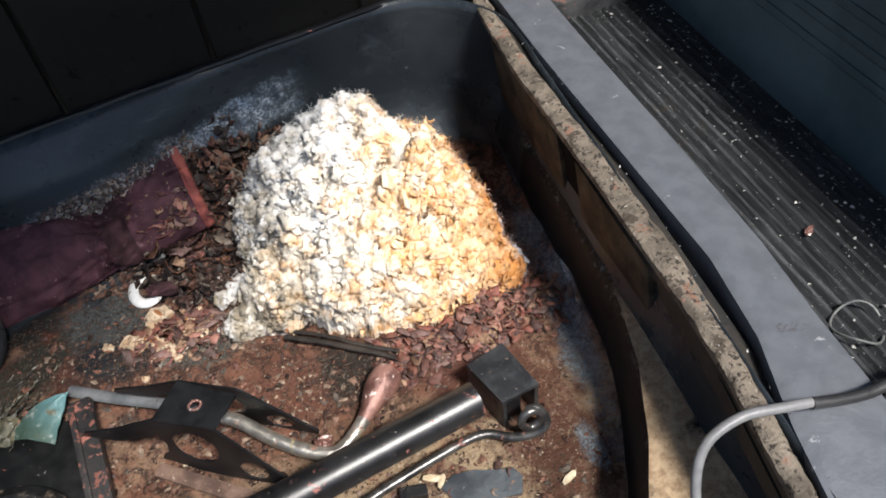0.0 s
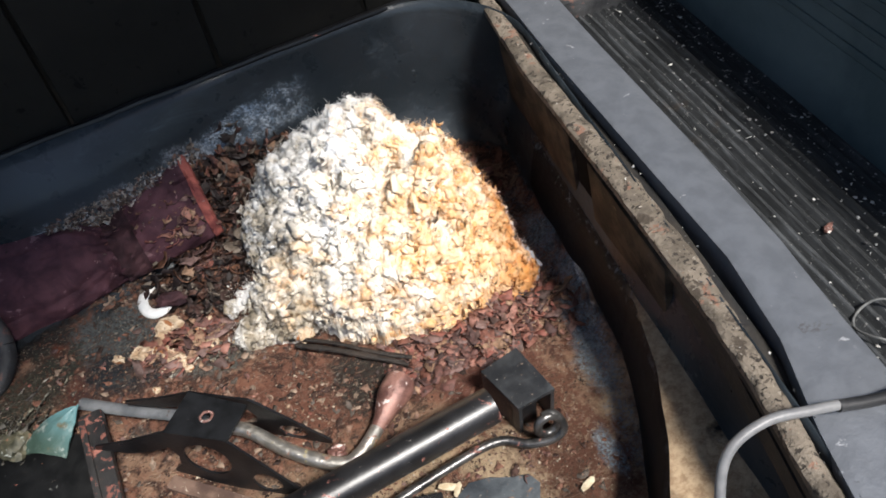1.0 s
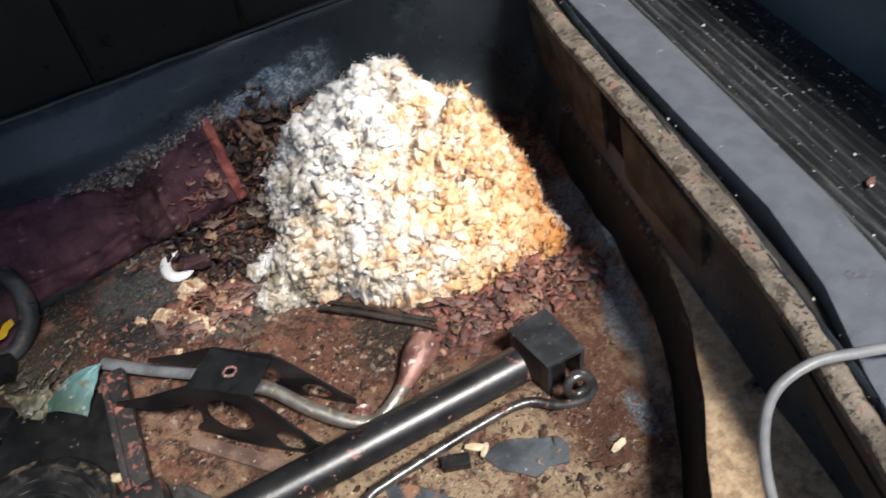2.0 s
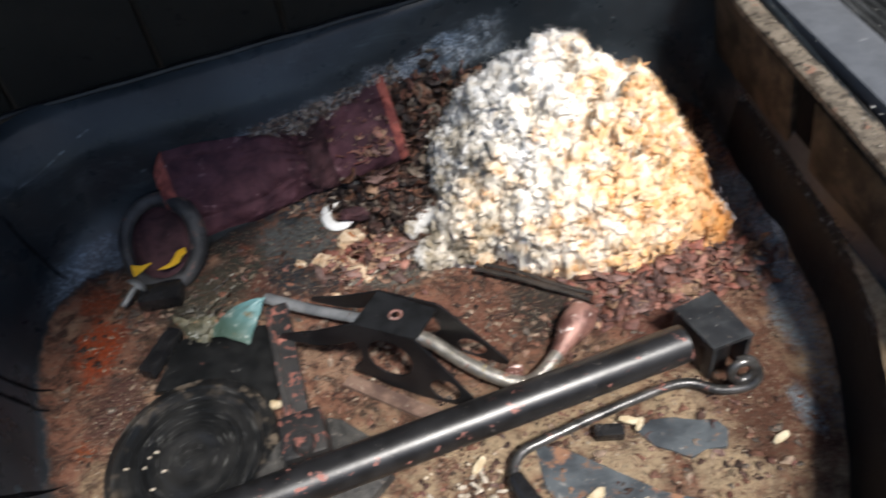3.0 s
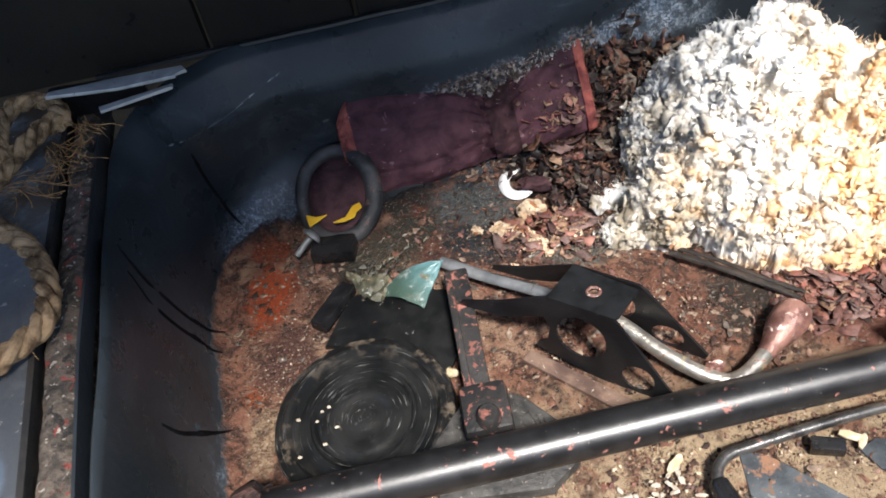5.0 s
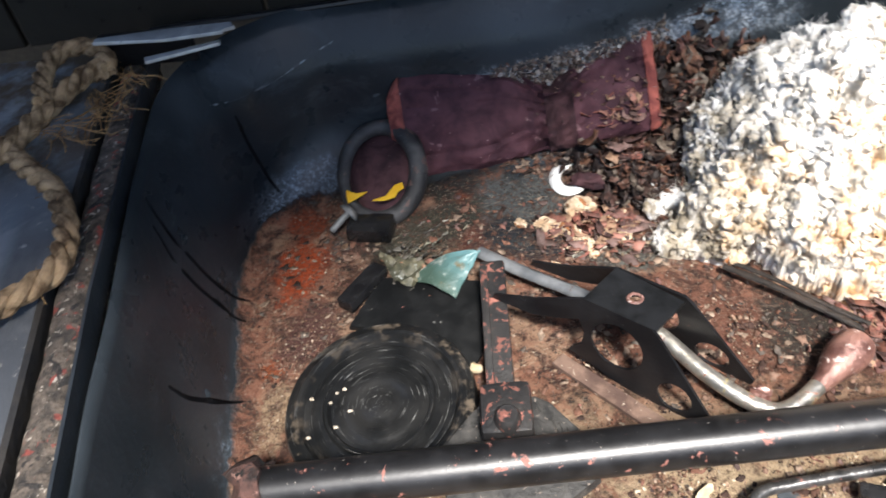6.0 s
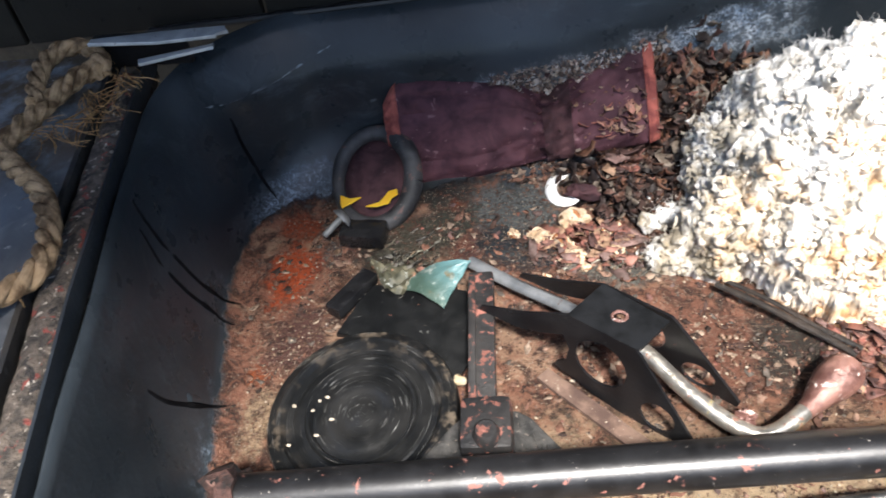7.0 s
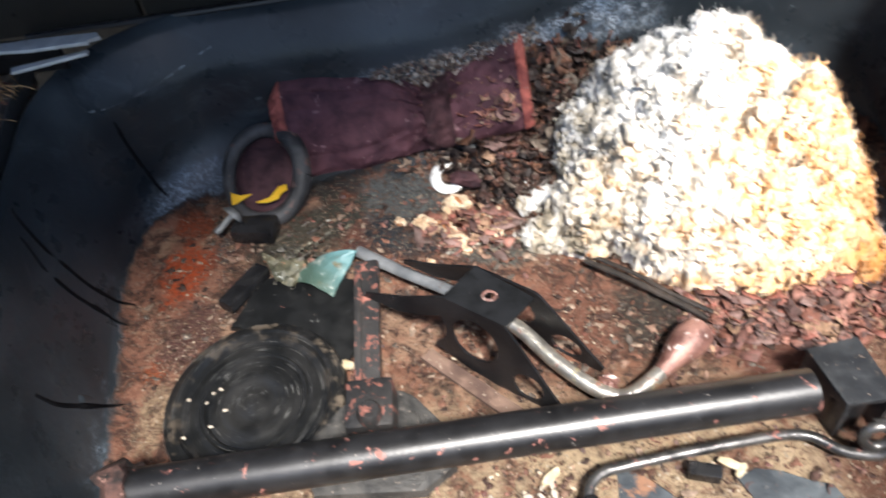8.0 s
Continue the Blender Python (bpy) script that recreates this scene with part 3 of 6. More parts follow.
def lathe(profile, segs=48, m=None):
    """A turned form round the z axis from (radius, height) pairs."""
    bm = bmesh.new()
    rings = []
    for r, z in profile:
        rings.append([bm.verts.new((r * math.cos(a), r * math.sin(a), z)) for a in (2 * math.pi * i / segs for i in range(segs))] if r > 1e-5 else [bm.verts.new((0, 0, z))])
    for a, b in zip(rings, rings[1:]):
        for i in range(segs):
            j = (i + 1) % segs
            f = [a[i % len(a)], a[j % len(a)], b[j % len(b)], b[i % len(b)]]
            f = [v for k, v in enumerate(f) if v not in f[:k]]
            if len(f) > 2:
                bm.faces.new(f)
    if m is not None:
        bmesh.ops.transform(bm, verts=bm.verts, matrix=m)
    return bm


def pierced(outline, holes, thick, m):
    """A sheet with round holes, drawn on its own plane and set up by m; holes: (u, v, ru, rv)."""
    cu = bpy.data.curves.new("sheet", "CURVE")
    cu.dimensions, cu.fill_mode, cu.extrude = "2D", "BOTH", thick / 2
    loops = [outline] + [[(u + ru * math.cos(a), v + rv * math.sin(a)) for a in (2 * math.pi * i / 28 for i in range(28))] for u, v, ru, rv in holes]
    for loop in loops:
        sp = cu.splines.new("POLY")
        sp.points.add(len(loop) - 1)
        for q, (u, v) in zip(sp.points, loop):
            q.co = (u, v, 0, 1)
        sp.use_cyclic_u = True
    ob = bpy.data.objects.new("sheet", cu)
    scene.collection.objects.link(ob)
    me = bpy.data.meshes.new_from_object(ob.evaluated_get(bpy.context.evaluated_depsgraph_get()))
    bm = bmesh.new()
    bm.from_mesh(me)
    bpy.data.objects.remove(ob)
    bpy.data.curves.remove(cu)
    bpy.data.meshes.remove(me)
    bmesh.ops.remove_doubles(bm, verts=bm.verts, dist=1e-6)
    bmesh.ops.transform(bm, verts=bm.verts, matrix=m)
    return bm


def scatter_mesh(name, templates, poses, material):
    """Many small bits joined into one mesh: templates are (verts, tris) arrays, poses (template, 4x4 matrix)."""
    vs, fs, base = [], [], 0
    for k, m in poses:
        v, f = templates[k]
        vs.append(v @ m[:3, :3].T + m[:3, 3])
        fs.append(f + base)
        base += len(v)
    vs, fs = np.concatenate(vs), np.concatenate(fs)
    me = bpy.data.meshes.new(name)
    me.vertices.add(len(vs))
    me.vertices.foreach_set("co", vs.astype(np.float32).ravel())
    me.loops.add(fs.size)
    me.loops.foreach_set("vertex_index", fs.astype(np.int32).ravel())
    me.polygons.add(len(fs))
    me.polygons.foreach_set("loop_start", np.arange(0, fs.size, fs.shape[1], dtype=np.int32))
    me.polygons.foreach_set("use_smooth", np.ones(len(fs), bool))
    me.update(calc_edges=True)
    me.validate()
    me.materials.append(material)
    return new(name, me)


def blob(seed, subdiv=2, rough=0.35, freq=1.6):
    """An uneven lump about 1 across, as arrays."""
    bm = bmesh.new()
    bmesh.ops.create_icosphere(bm, subdivisions=subdiv, radius=0.5)
    for v in bm.verts:
        o = v.co.normalized()
        v.co *= 1 + rough * noise.noise(o * freq + Vector((seed * 7.3, seed, 0))) * 1.6 + 0.5 * rough * noise.noise(o * freq * 2.7 + Vector((0, seed * 3.1, seed)))
    bm.verts.index_update()
    v = np.array([tuple(q.co) for q in bm.verts])
    f = np.array([[q.index for q in t.verts] for t in bm.faces])
    bm.free()
    return v, f


def puff(seed, subdiv=3):
    """A fluffy lump about 1 across with lumps on its lumps, as arrays."""
    bm = bmesh.new()
    bmesh.ops.create_icosphere(bm, subdivisions=subdiv, radius=0.5)
    o = Vector((seed * 5.1, seed * 1.7, seed * 0.3))
    for v in bm.verts:
        q = v.co.normalized()
        k = 1 + 0.50 * noise.noise(q * 1.4 + o) + 0.40 * abs(noise.noise(q * 2.6 + o)) + 0.20 * noise.noise(q * 5.0 + o)
        v.co *= max(0.3, k - 0.12)
    bm.verts.index_update()
    v = np.array([tuple(q.co) for q in bm.verts])
    f = np.array([[q.index for q in t.verts] for t in bm.faces])
    bm.free()
    return v, f


def flake(seed, curl=0.3, n=4, wide=1.0):
    """A curled leaf shred about 1 long, with thickness, as arrays of triangles."""
    rnd = random.Random(seed)
    top, rows = [], []
    for i in range(n + 1):
        u = i / n
        w = (0.06 + 0.20 * math.sin(math.pi * min(1, u * 0.95 + 0.05)) ** 0.8) * wide * rnd.uniform(0.25, 1.5)
        for s in (-1, 0, 1):
            top.append((u - 0.5, s * w + rnd.uniform(-0.09, 0.09), curl * (u - 0.5) ** 2 * 2 + 0.12 * s * s + rnd.uniform(-0.05, 0.05)))
    k = len(top)
    v = np.array(top + [(x, y, z - 0.03) for x, y, z in top])
    f = []
    for i in range(n):
        for j in range(2):
            a, b, c, d = i * 3 + j, (i + 1) * 3 + j, (i + 1) * 3 + j + 1, i * 3 + j + 1
            f += [(a, b, c), (a, c, d), (a + k, c + k, b + k), (a + k, d + k, c + k)]
    rim = [i * 3 for i in range(n + 1)] + [n * 3 + 1] + [i * 3 + 2 for i in range(n, -1, -1)] + [1]
    for a, b in zip(rim, rim[1:] + rim[:1]):
        f += [(a, a + k, b + k), (a, b + k, b)]
    return v, np.array(f)


def fibre(seed):
    """A thin curled thread about 1 long with a three-sided section, as arrays."""
    rnd = random.Random(seed * 3 + 1)
    v, f, p, d = [], [], Vector((0, 0, 0)), Vector((1, 0, 0))
    for i in range(5):
        w = 0.026 * (1 - 0.18 * i)
        v += [tuple(p + Vector((0, w * math.cos(a), w * math.sin(a)))) for a in (0, 2.09, 4.19)]
        d = (d + Vector((rnd.gauss(0, 0.3), rnd.gauss(0, 0.45), rnd.gauss(0, 0.45)))).normalized()
        p = p + d * 0.25
    for i in range(4):
        for j in range(3):
            a, b = i * 3 + j, i * 3 + (j + 1) % 3
            f += [(a, b, b + 3), (a, b + 3, a + 3)]
    return np.array(v), np.array(f + [(0, 2, 1), (12, 13, 14)])


def shard(seed):
    """A torn flat scrap about 1 across with a jagged outline and thickness, as arrays."""
    rnd = random.Random(seed)
    n = rnd.randint(6, 9)
    ang = sorted(rnd.uniform(0, 6.283) for _ in range(n))
    long = rnd.uniform(0.45, 0.9)
    rim = [(0.5 * r * math.cos(a), 0.5 * r * long * math.sin(a)) for a, r in ((a, rnd.uniform(0.5, 1.15)) for a in ang)]
    bend, twist = rnd.uniform(-0.5, 0.7), rnd.uniform(-0.5, 0.5)
    top = [(x, y, bend * x * x + twist * x * y + rnd.uniform(-0.04, 0.04)) for x, y in rim] + [(rnd.uniform(-0.1, 0.1), rnd.uniform(-0.1, 0.1), rnd.uniform(-0.02, 0.06))]
    k = n + 1
    v = np.array(top + [(x, y, z - 0.035) for x, y, z in top])
    f = []
    for i in range(n):
        j = (i + 1) % n
        f += [(i, j, n), (j + k, i + k, n + k), (i, i + k, j + k), (i, j + k, j)]
    return v, np.array(f)


def placed(x, y, z, size, rnd, flat=None, tilt=3.2):
    e = Euler((rnd.uniform(-tilt, tilt), rnd.uniform(-tilt, tilt), rnd.uniform(0, 6.28)))
    s = (size, size, size * (flat or 1.0))
    return np.array(Matrix.LocRotScale((x, y, z), e, s))


# ---- the well of the boot ----
def back_y(x):
    return 0.352 + 0.11 * x


def left_x(y):
    return -0.394 - 0.24 * y


def right_x(y):
    return 0.440 + 0.05 * y if y > -0.05 else 0.4375 + 0.10 * (y + 0.05)


CORNERS = [((-0.466, 0.302), 0.15), ((0.461, 0.403), 0.13), ((0.400, -0.46), 0.08), ((-0.284, -0.46), 0.08)]


def rounded_outline(count):
    """Points and inward normals round the well's wall."""
    pts = []
    c = [Vector(p) for p, _ in CORNERS]
    for k in range(4):
        p, a, b, r = c[k], c[k - 1], c[(k + 1) % 4], CORNERS[k][1]
        da, db = (a - p).normalized(), (b - p).normalized()
        half = math.acos(max(-1, min(1, da.dot(db)))) / 2
        t = r / math.tan(half)
        mid = p + (da + db).normalized() * (r / math.sin(half))
        s, e = p + da * t - mid, p + db * t - mid
        a0, a1 = math.atan2(s.y, s.x), math.atan2(e.y, e.x)
        turn = (a1 - a0 + math.pi) % (2 * math.pi) - math.pi
        pts += [mid + r * Vector((math.cos(a0 + turn * i / 16), math.sin(a0 + turn * i / 16))) for i in range(17)]
    length = [0.0]
    for a, b in zip(pts, pts[1:] + pts[:1]):
        length.append(length[-1] + (b - a).length)
    out = []
    for i in range(count):
        s = length[-1] * i / count
        k = max(j for j in range(len(pts)) if length[j] <= s)
        f = (s - length[k]) / max(1e-9, length[k + 1] - length[k])
        out.append(pts[k].lerp(pts[(k + 1) % len(pts)], f))
    normals = []
    for i in range(count):
        d = out[(i + 1) % count] - out[i - 1]
        normals.append(Vector((d.y, -d.x)).normalized())
    return out, normals


def ground_z(x, y):
    """Height of the floor and the sweep at its back and sides, before the fine relief."""
    r = 0.105
    d = y - (back_y(x) - r)
    z = r - math.sqrt(max(0.0, r * r - d * d)) if 0 < d < r else (0 if d <= 0 else r)
    return z


def shelf(p):
    """Where the back wall is folded into a slanting shelf."""
    return max(0.0, min(1.0, (p.y - 0.08) / 0.12)) * max(0.0, min(1.0, (0.16 - p.x) / 0.2))


def build_well():
    outline, normals = rounded_outline(220)
    mid = Vector((0.02, -0.03))
    loops = []
    inward = [n if n.dot(mid - p) > 0 else -n for p, n in zip(outline, normals)]
    radius = [0.030 + 0.075 * max(0.0, -n.y) ** 1.2 for n in inward]
    for z in (0.192, 0.178, 0.15, 0.125):
        loops.append([(p + n * (0.002 + 0.10 * (0.19 - z) + 0.030 * shelf(p) * min(1.0, (0.192 - z) / 0.05)), max(z, r)) for p, n, r in zip(outline, inward, radius)])
    for k in range(9):
        a = math.pi / 2 * k / 8
        loops.append([(p + n * (0.012 + 0.012 * (1 - max(0, -n.y)) + 0.026 * shelf(p) + r * (1 - math.cos(a))), r * (1 - math.sin(a))) for p, n, r in zip(outline, inward, radius)])
    last = loops[-1]
    for k in range(1, 46):
        f = k / 46
        loops.append([(q.lerp(mid, f), 0.0) for q, _ in last])
    bm = bmesh.new()
    rings = []
    for loop in loops:
        ring = []
        for q, z in loop:
            v = Vector((q.x, q.y, z))
            low = max(0.0, 1 - z / 0.05)
            v.z += low * (0.0035 * noise.noise(v * 14) + 0.0018 * noise.noise(v * 60))
            if z > 0.04:
                wave = 0.003 * noise.noise(Vector((q.x * 9, q.y * 9, z * 16)))
                v.x += wave
                v.y += wave
            ring.append(bm.verts.new(v))
        rings.append(ring)
    n = len(outline)
    for a, b in zip(rings, rings[1:]):
        for i in range(n):
            bm.faces.new((a[i], a[(i + 1) % n], b[(i + 1) % n], b[i]))
    c = bm.verts.new((mid.x, mid.y, 0))
    for i in range(n):
        bm.faces.new((rings[-1][i], rings[-1][(i + 1) % n], c))
    # a skin behind gives the sheet its thickness
    ob = tagged(new("floor", finish_mesh("floor", bm, WELL)), "rusty boot well of black painted sheet steel with dirt", "boot well", kind="structure")
    so = ob.modifiers.new("thickness", "SOLIDIFY")
    so.thickness, so.offset = 0.002, -1
    return ob


WELL_SHEET = build_well()
WELL_TREE = BVHTree.FromPolygons([v.co[:] for v in WELL_SHEET.data.vertices], [p.vertices[:] for p in WELL_SHEET.data.polygons])
SHEET_MIDS = np.array([tuple(f.center) for f in WELL_SHEET.data.polygons])


def on_wall(q, proud=0.0006):
    """The nearest place on the sheet of the well, a hair inside it or sunk behind it."""
    k = int(np.argmin(np.sum((SHEET_MIDS - np.array(q)) ** 2, axis=1)))
    normal = WELL_SHEET.data.polygons[k].normal
    at = q - normal * normal.dot(q - Vector(SHEET_MIDS[k]))
    inward = Vector((0.0, 0.0, 0.35)) - at
    return at + normal * (proud if normal.dot(inward) > 0 else -proud)


def creases():
    """Pressed-in wrinkles of the black side wall, raised welts with black lines for shade."""
    runs = (((-0.383, 0.216, 0.132), (-0.380, 0.213, 0.102), (-0.375, 0.214, 0.065), (-0.371, 0.214, 0.041), (-0.362, 0.210, 0.022)),
            ((-0.398, 0.047, 0.176), (-0.396, 0.044, 0.151), (-0.392, 0.048, 0.109), (-0.386, 0.054, 0.063), (-0.379, 0.070, 0.016), (-0.366, 0.076, 0.006)),
            ((-0.393, 0.030, 0.160), (-0.389, 0.026, 0.118), (-0.383, 0.029, 0.079), (-0.377, 0.042, 0.027), (-0.362, 0.047, 0.006)),
            ((-0.359, -0.094, 0.111), (-0.356, -0.088, 0.083), (-0.354, -0.073, 0.054), (-0.352, -0.055, 0.023), (-0.341, -0.042, 0.006)))
    for run in runs:
        path = [on_wall(q) for q in smooth_path(run, 10)]
        n = len(path)
        swell = [math.sin(math.pi * min(1.0, 0.12 + 0.88 * k / (n - 1))) ** 0.5 for k in range(n)]
        solid("wall_crease", sweep([on_wall(q + Vector((0, 0.0060, 0.002)), -0.0062) for q in path], [0.0030 + 0.0052 * f for f in swell], 16), WELL,
              "pressed crease in the black boot wall", "crease", "wall creases", "structure")
        # black line stands for the shade along each crease
        solid("sealant_bead", sweep(path, [0.0008 + 0.0020 * f for f in swell], 8), SHADEBLACK,
              "thin black line for the shade in a wall crease", "sealant", "sealant beads", "structure")


def wall_ridge():
    """Fold where the back wall turns into its slanting shelf; scuffs and highlight painted."""
    run = smooth_path([(-0.419, 0.161, 0.182), (-0.406, 0.188, 0.165), (-0.391, 0.211, 0.151), (-0.376, 0.234, 0.142), (-0.348, 0.263, 0.140), (-0.302, 0.290, 0.155), (-0.247, 0.309, 0.173), (-0.193, 0.322, 0.184)], 8)
    n = len(run)
    run = [on_wall(q, 0.0002) for q in run]
    solid("fold_edge", sweep(run, [0.0006 + 0.0020 * math.sin(math.pi * k / (n - 1)) ** 0.6 * (0.7 + 0.6 * noise.noise(Vector((k * 0.4, 0, 0)))) for k in range(n)], 8), PALEFOLD, "pale fold in the black boot wall, scuffs and painted highlight", "fold", kind="structure")


PALEFOLD = surf("pale_fold_paint", (0.014, 0.017, 0.021), (0.035, 0.042, 0.050), 30, (0.2, 0.4), 0.0, 160, 0.0005, (((0.20, 0.23, 0.25), 75, 0.50),))
wall_ridge()
# flat black put in for shade, in the creases and the wall notch
SHADEBLACK = surf("shade_black", (0.003, 0.003, 0.004), (0.006, 0.006, 0.007), 30, (0.8, 0.9), 0.0, 200, 0.0003, spec=0.06)
creases()


def ribbon(stations, material, name, label, category, relief=0.0, freq=40, across=6):
    """A long strip with thickness: stations of (y, x0, z0, x1, z1, depth), with bumpy relief on top."""
    bm = bmesh.new()
    rows = []
    ys = [s[0] for s in stations]
    count = max(2, int((max(ys) - min(ys)) / (0.004 if relief else 0.012)))
    for k in range(count + 1):
        y = ys[0] + (ys[-1] - ys[0]) * k / count
        j = min(range(len(stations) - 1), key=lambda q: 0 if min(ys[q], ys[q + 1]) - 1e-9 <= y <= max(ys[q], ys[q + 1]) + 1e-9 else 1)
        a, b = stations[j], stations[j + 1]
        f = (y - a[0]) / (b[0] - a[0])
        x0, z0, x1, z1, d = (a[i] + (b[i] - a[i]) * f for i in range(1, 6))
        row = [bm.verts.new((x0, y, z0 - d))]
        for i in range(across + 1):
            u = i / across
            x, z = x0 + (x1 - x0) * u, z0 + (z1 - z0) * u
            crown = 0.003 * math.sin(math.pi * u) ** 0.5 if relief else 0.0
            q = Vector((x, y, z))
            bump = relief * (noise.noise(q * freq) + 0.6 * noise.noise(q * freq * 2.7))
            side = relief * 1.1 * noise.noise(q * freq * 0.8 + Vector((5, 0, 0))) * (1 if i in (0, across) else 0)
            row.append(bm.verts.new((x + side, y, z + crown + bump)))
        row.append(bm.verts.new((x1, y, z1 - d)))
        rows.append(row)
    for a, b in zip(rows, rows[1:]):
        for i in range(len(a)):
            bm.faces.new((a[i], a[(i + 1) % len(a)], b[(i + 1) % len(a)], b[i]))
    bm.faces.new(rows[0])
    bm.faces.new(rows[-1][::-1])
    return solid(name, bm, material, label, category, kind="structure")


# right-hand edge: seal, channel, rail, ribbed board and the dark side beyond
ribbon([(0.42, 0.436, 0.186, 0.452, 0.186, 0.007), (0.20, 0.414, 0.190, 0.434, 0.190, 0.007), (0.0, 0.410, 0.190, 0.433, 0.190, 0.007), (-0.10, 0.406, 0.190, 0.429, 0.190, 0.007),
        (-0.16, 0.403, 0.190, 0.423, 0.190, 0.007), (-0.215, 0.398, 0.190, 0.415, 0.190, 0.007), (-0.32, 0.382, 0.188, 0.398, 0.188, 0.007), (-0.50, 0.347, 0.186, 0.363, 0.186, 0.007)],
       SEAL, "seal_strip", "crumbling tan foam seal with rust along the boot edge", "seal", 0.0013, 90, 7)
ribbon([(0.45, 0.440, 0.165, 0.475, 0.165, 0.02), (0.0, 0.425, 0.165, 0.46, 0.165, 0.02), (-0.2, 0.405, 0.165, 0.45, 0.165, 0.02), (-0.5, 0.35, 0.165, 0.42, 0.165, 0.02)],
       CHANNEL, "gutter_channel", "dirty black rain channel between seal and rail", "channel")
ribbon([(0.42, 0.440, 0.182, 0.460, 0.182, 0.012), (0.0, 0.413, 0.182, 0.445, 0.182, 0.012), (-0.215, 0.402, 0.182, 0.43, 0.182, 0.012), (-0.5, 0.351, 0.180, 0.39, 0.180, 0.012)], CHANNEL, "flange", "black folded flange under the foam seal", "flange")
RAIL_ROWS = [(0.46, 0.455, 0.196, 0.512, 0.192, 0.045), (0.20, 0.447, 0.196, 0.503, 0.192, 0.045), (0.0, 0.446, 0.196, 0.500, 0.192, 0.045), (-0.12, 0.446, 0.196, 0.496, 0.192, 0.045),
             (-0.20, 0.434, 0.196, 0.488, 0.192, 0.045), (-0.27, 0.412, 0.194, 0.484, 0.192, 0.045), (-0.34, 0.398, 0.190, 0.480, 0.190, 0.045), (-0.50, 0.370, 0.186, 0.476, 0.188, 0.045)]
ribbon(RAIL_ROWS, RAIL, "rail", "worn grey-blue metal rail along the boot opening", "rail", 0.00012, 40, 10)


def build_ribbed():
    bm = bmesh.new()
    x0, x1, count = 0.488, 0.660, 15
    prof = [(x0, 0.120)]
    for k in range(count):
        w = (x1 - x0) / count
        x = x0 + k * w
        prof += [(x + 0.12 * w, 0.150), (x + 0.35 * w, 0.1528), (x + 0.60 * w, 0.1528), (x + 0.80 * w, 0.150), (x + 0.95 * w, 0.1486)]
    prof.append((x1, 0.120))
    rows = []
    for i in range(61):
        y = 0.30 - 0.85 * i / 60
        rows.append([bm.verts.new((x + 0.0012 * noise.noise(Vector((x * 30, y * 6, 0))), y, z + 0.0015 * noise.noise(Vector((x * 40, y * 9, 3))))) for x, z in prof])
    for a, b in zip(rows, rows[1:]):
        for i in range(len(prof)):
            bm.faces.new((a[i], a[(i + 1) % len(prof)], b[(i + 1) % len(prof)], b[i]))
    bm.faces.new(rows[0])
    bm.faces.new(rows[-1][::-1])
    solid("sill_board", bm, RIBBED, "dirty dark ribbed sill board strewn with pale flakes", "sill", kind="structure")


build_ribbed()
solid("wall_east", box(0.655, 0.70, -1.2, 0.9, 0.05, 0.40, 0.006), DARKWALL, "dark blue-grey plastic side lining", "wall", kind="structure")
for k in range(6):
    solid("wall_rib", box(0.6535, 0.656, -0.9, 0.14 - 0.03 * k, 0.235 + 0.026 * k, 0.245 + 0.026 * k, 0.002), DARKWALL, "low moulded rib on the dark side lining", "rib", "wall ribs", "structure")
solid("trim_block", box(0.47, 0.653, 0.302, 0.42, 0.10, 0.175, 0.012), RUBBER, "dark blue-black padded end piece", "trim", kind="structure")


def build_ledge():
    """The pressed step at the foot of the near right-hand wall."""
    bm = bmesh.new()
    rows = []
    for y, xi, xo in ((0.19, 0.428, 0.434), (0.15, 0.424, 0.432), (0.107, 0.421, 0.431), (0.075, 0.418, 0.430), (0.032, 0.417, 0.429), (-0.021, 0.412, 0.428), (-0.050, 0.409, 0.428), (-0.072, 0.405, 0.428), (-0.131, 0.388, 0.427), (-0.201, 0.356, 0.416), (-0.252, 0.327, 0.410), (-0.31, 0.300, 0.404), (-0.44, 0.25, 0.394)):
        rows.append([(xi - 0.012, y, -0.002), (xi - 0.008, y, 0.050), (xi - 0.005, y, 0.078), (xi - 0.001, y, 0.085), (xi + 0.3 * (xo - xi), y, 0.088), ((xi + xo) / 2, y, 0.089), (xo - 0.2 * (xo - xi), y, 0.090), (xo + 0.003, y, 0.104)])
    fine = []
    for col in range(8):
        fine.append(smooth_path([r[col] for r in rows], 8))
    grid = [[bm.verts.new(p + Vector((0.0015 * noise.noise(p * 30), 0, 0.0015 * noise.noise(p * 45)))) for p in line] for line in fine]
    for a, b in zip(grid, grid[1:]):
        for i in range(len(a) - 1):
            bm.faces.new((a[i], a[i + 1], b[i + 1], b[i]))
    solid("ledge", bm, LEDGE, "dusty tan step pressed into the boot wall", "ledge", kind="structure")


build_ledge()
# black block added in the gap so that the notch looks shaded
solid("wall_notch", box(-0.004, 0.008, 0.044, 0.086, 0.092, 0.183, 0.002, pose(0.442, 0, 0, 0, -8, -2.5)), SHADEBLACK, "black block put between the wall panels for the notch's shade", "wall recess", kind="structure")
for y0, y1 in ((0.085, 0.27), (-0.10, 0.045)):
    solid("wall_panel", box(-0.009, 0.004, y0, y1, 0.092, 0.183, 0.004, pose(0.442, 0, 0, 0, -8, -2.5)), WALLBROWN, "brownish raised panel of the boot wall", "wall panel", "wall panels", "structure")

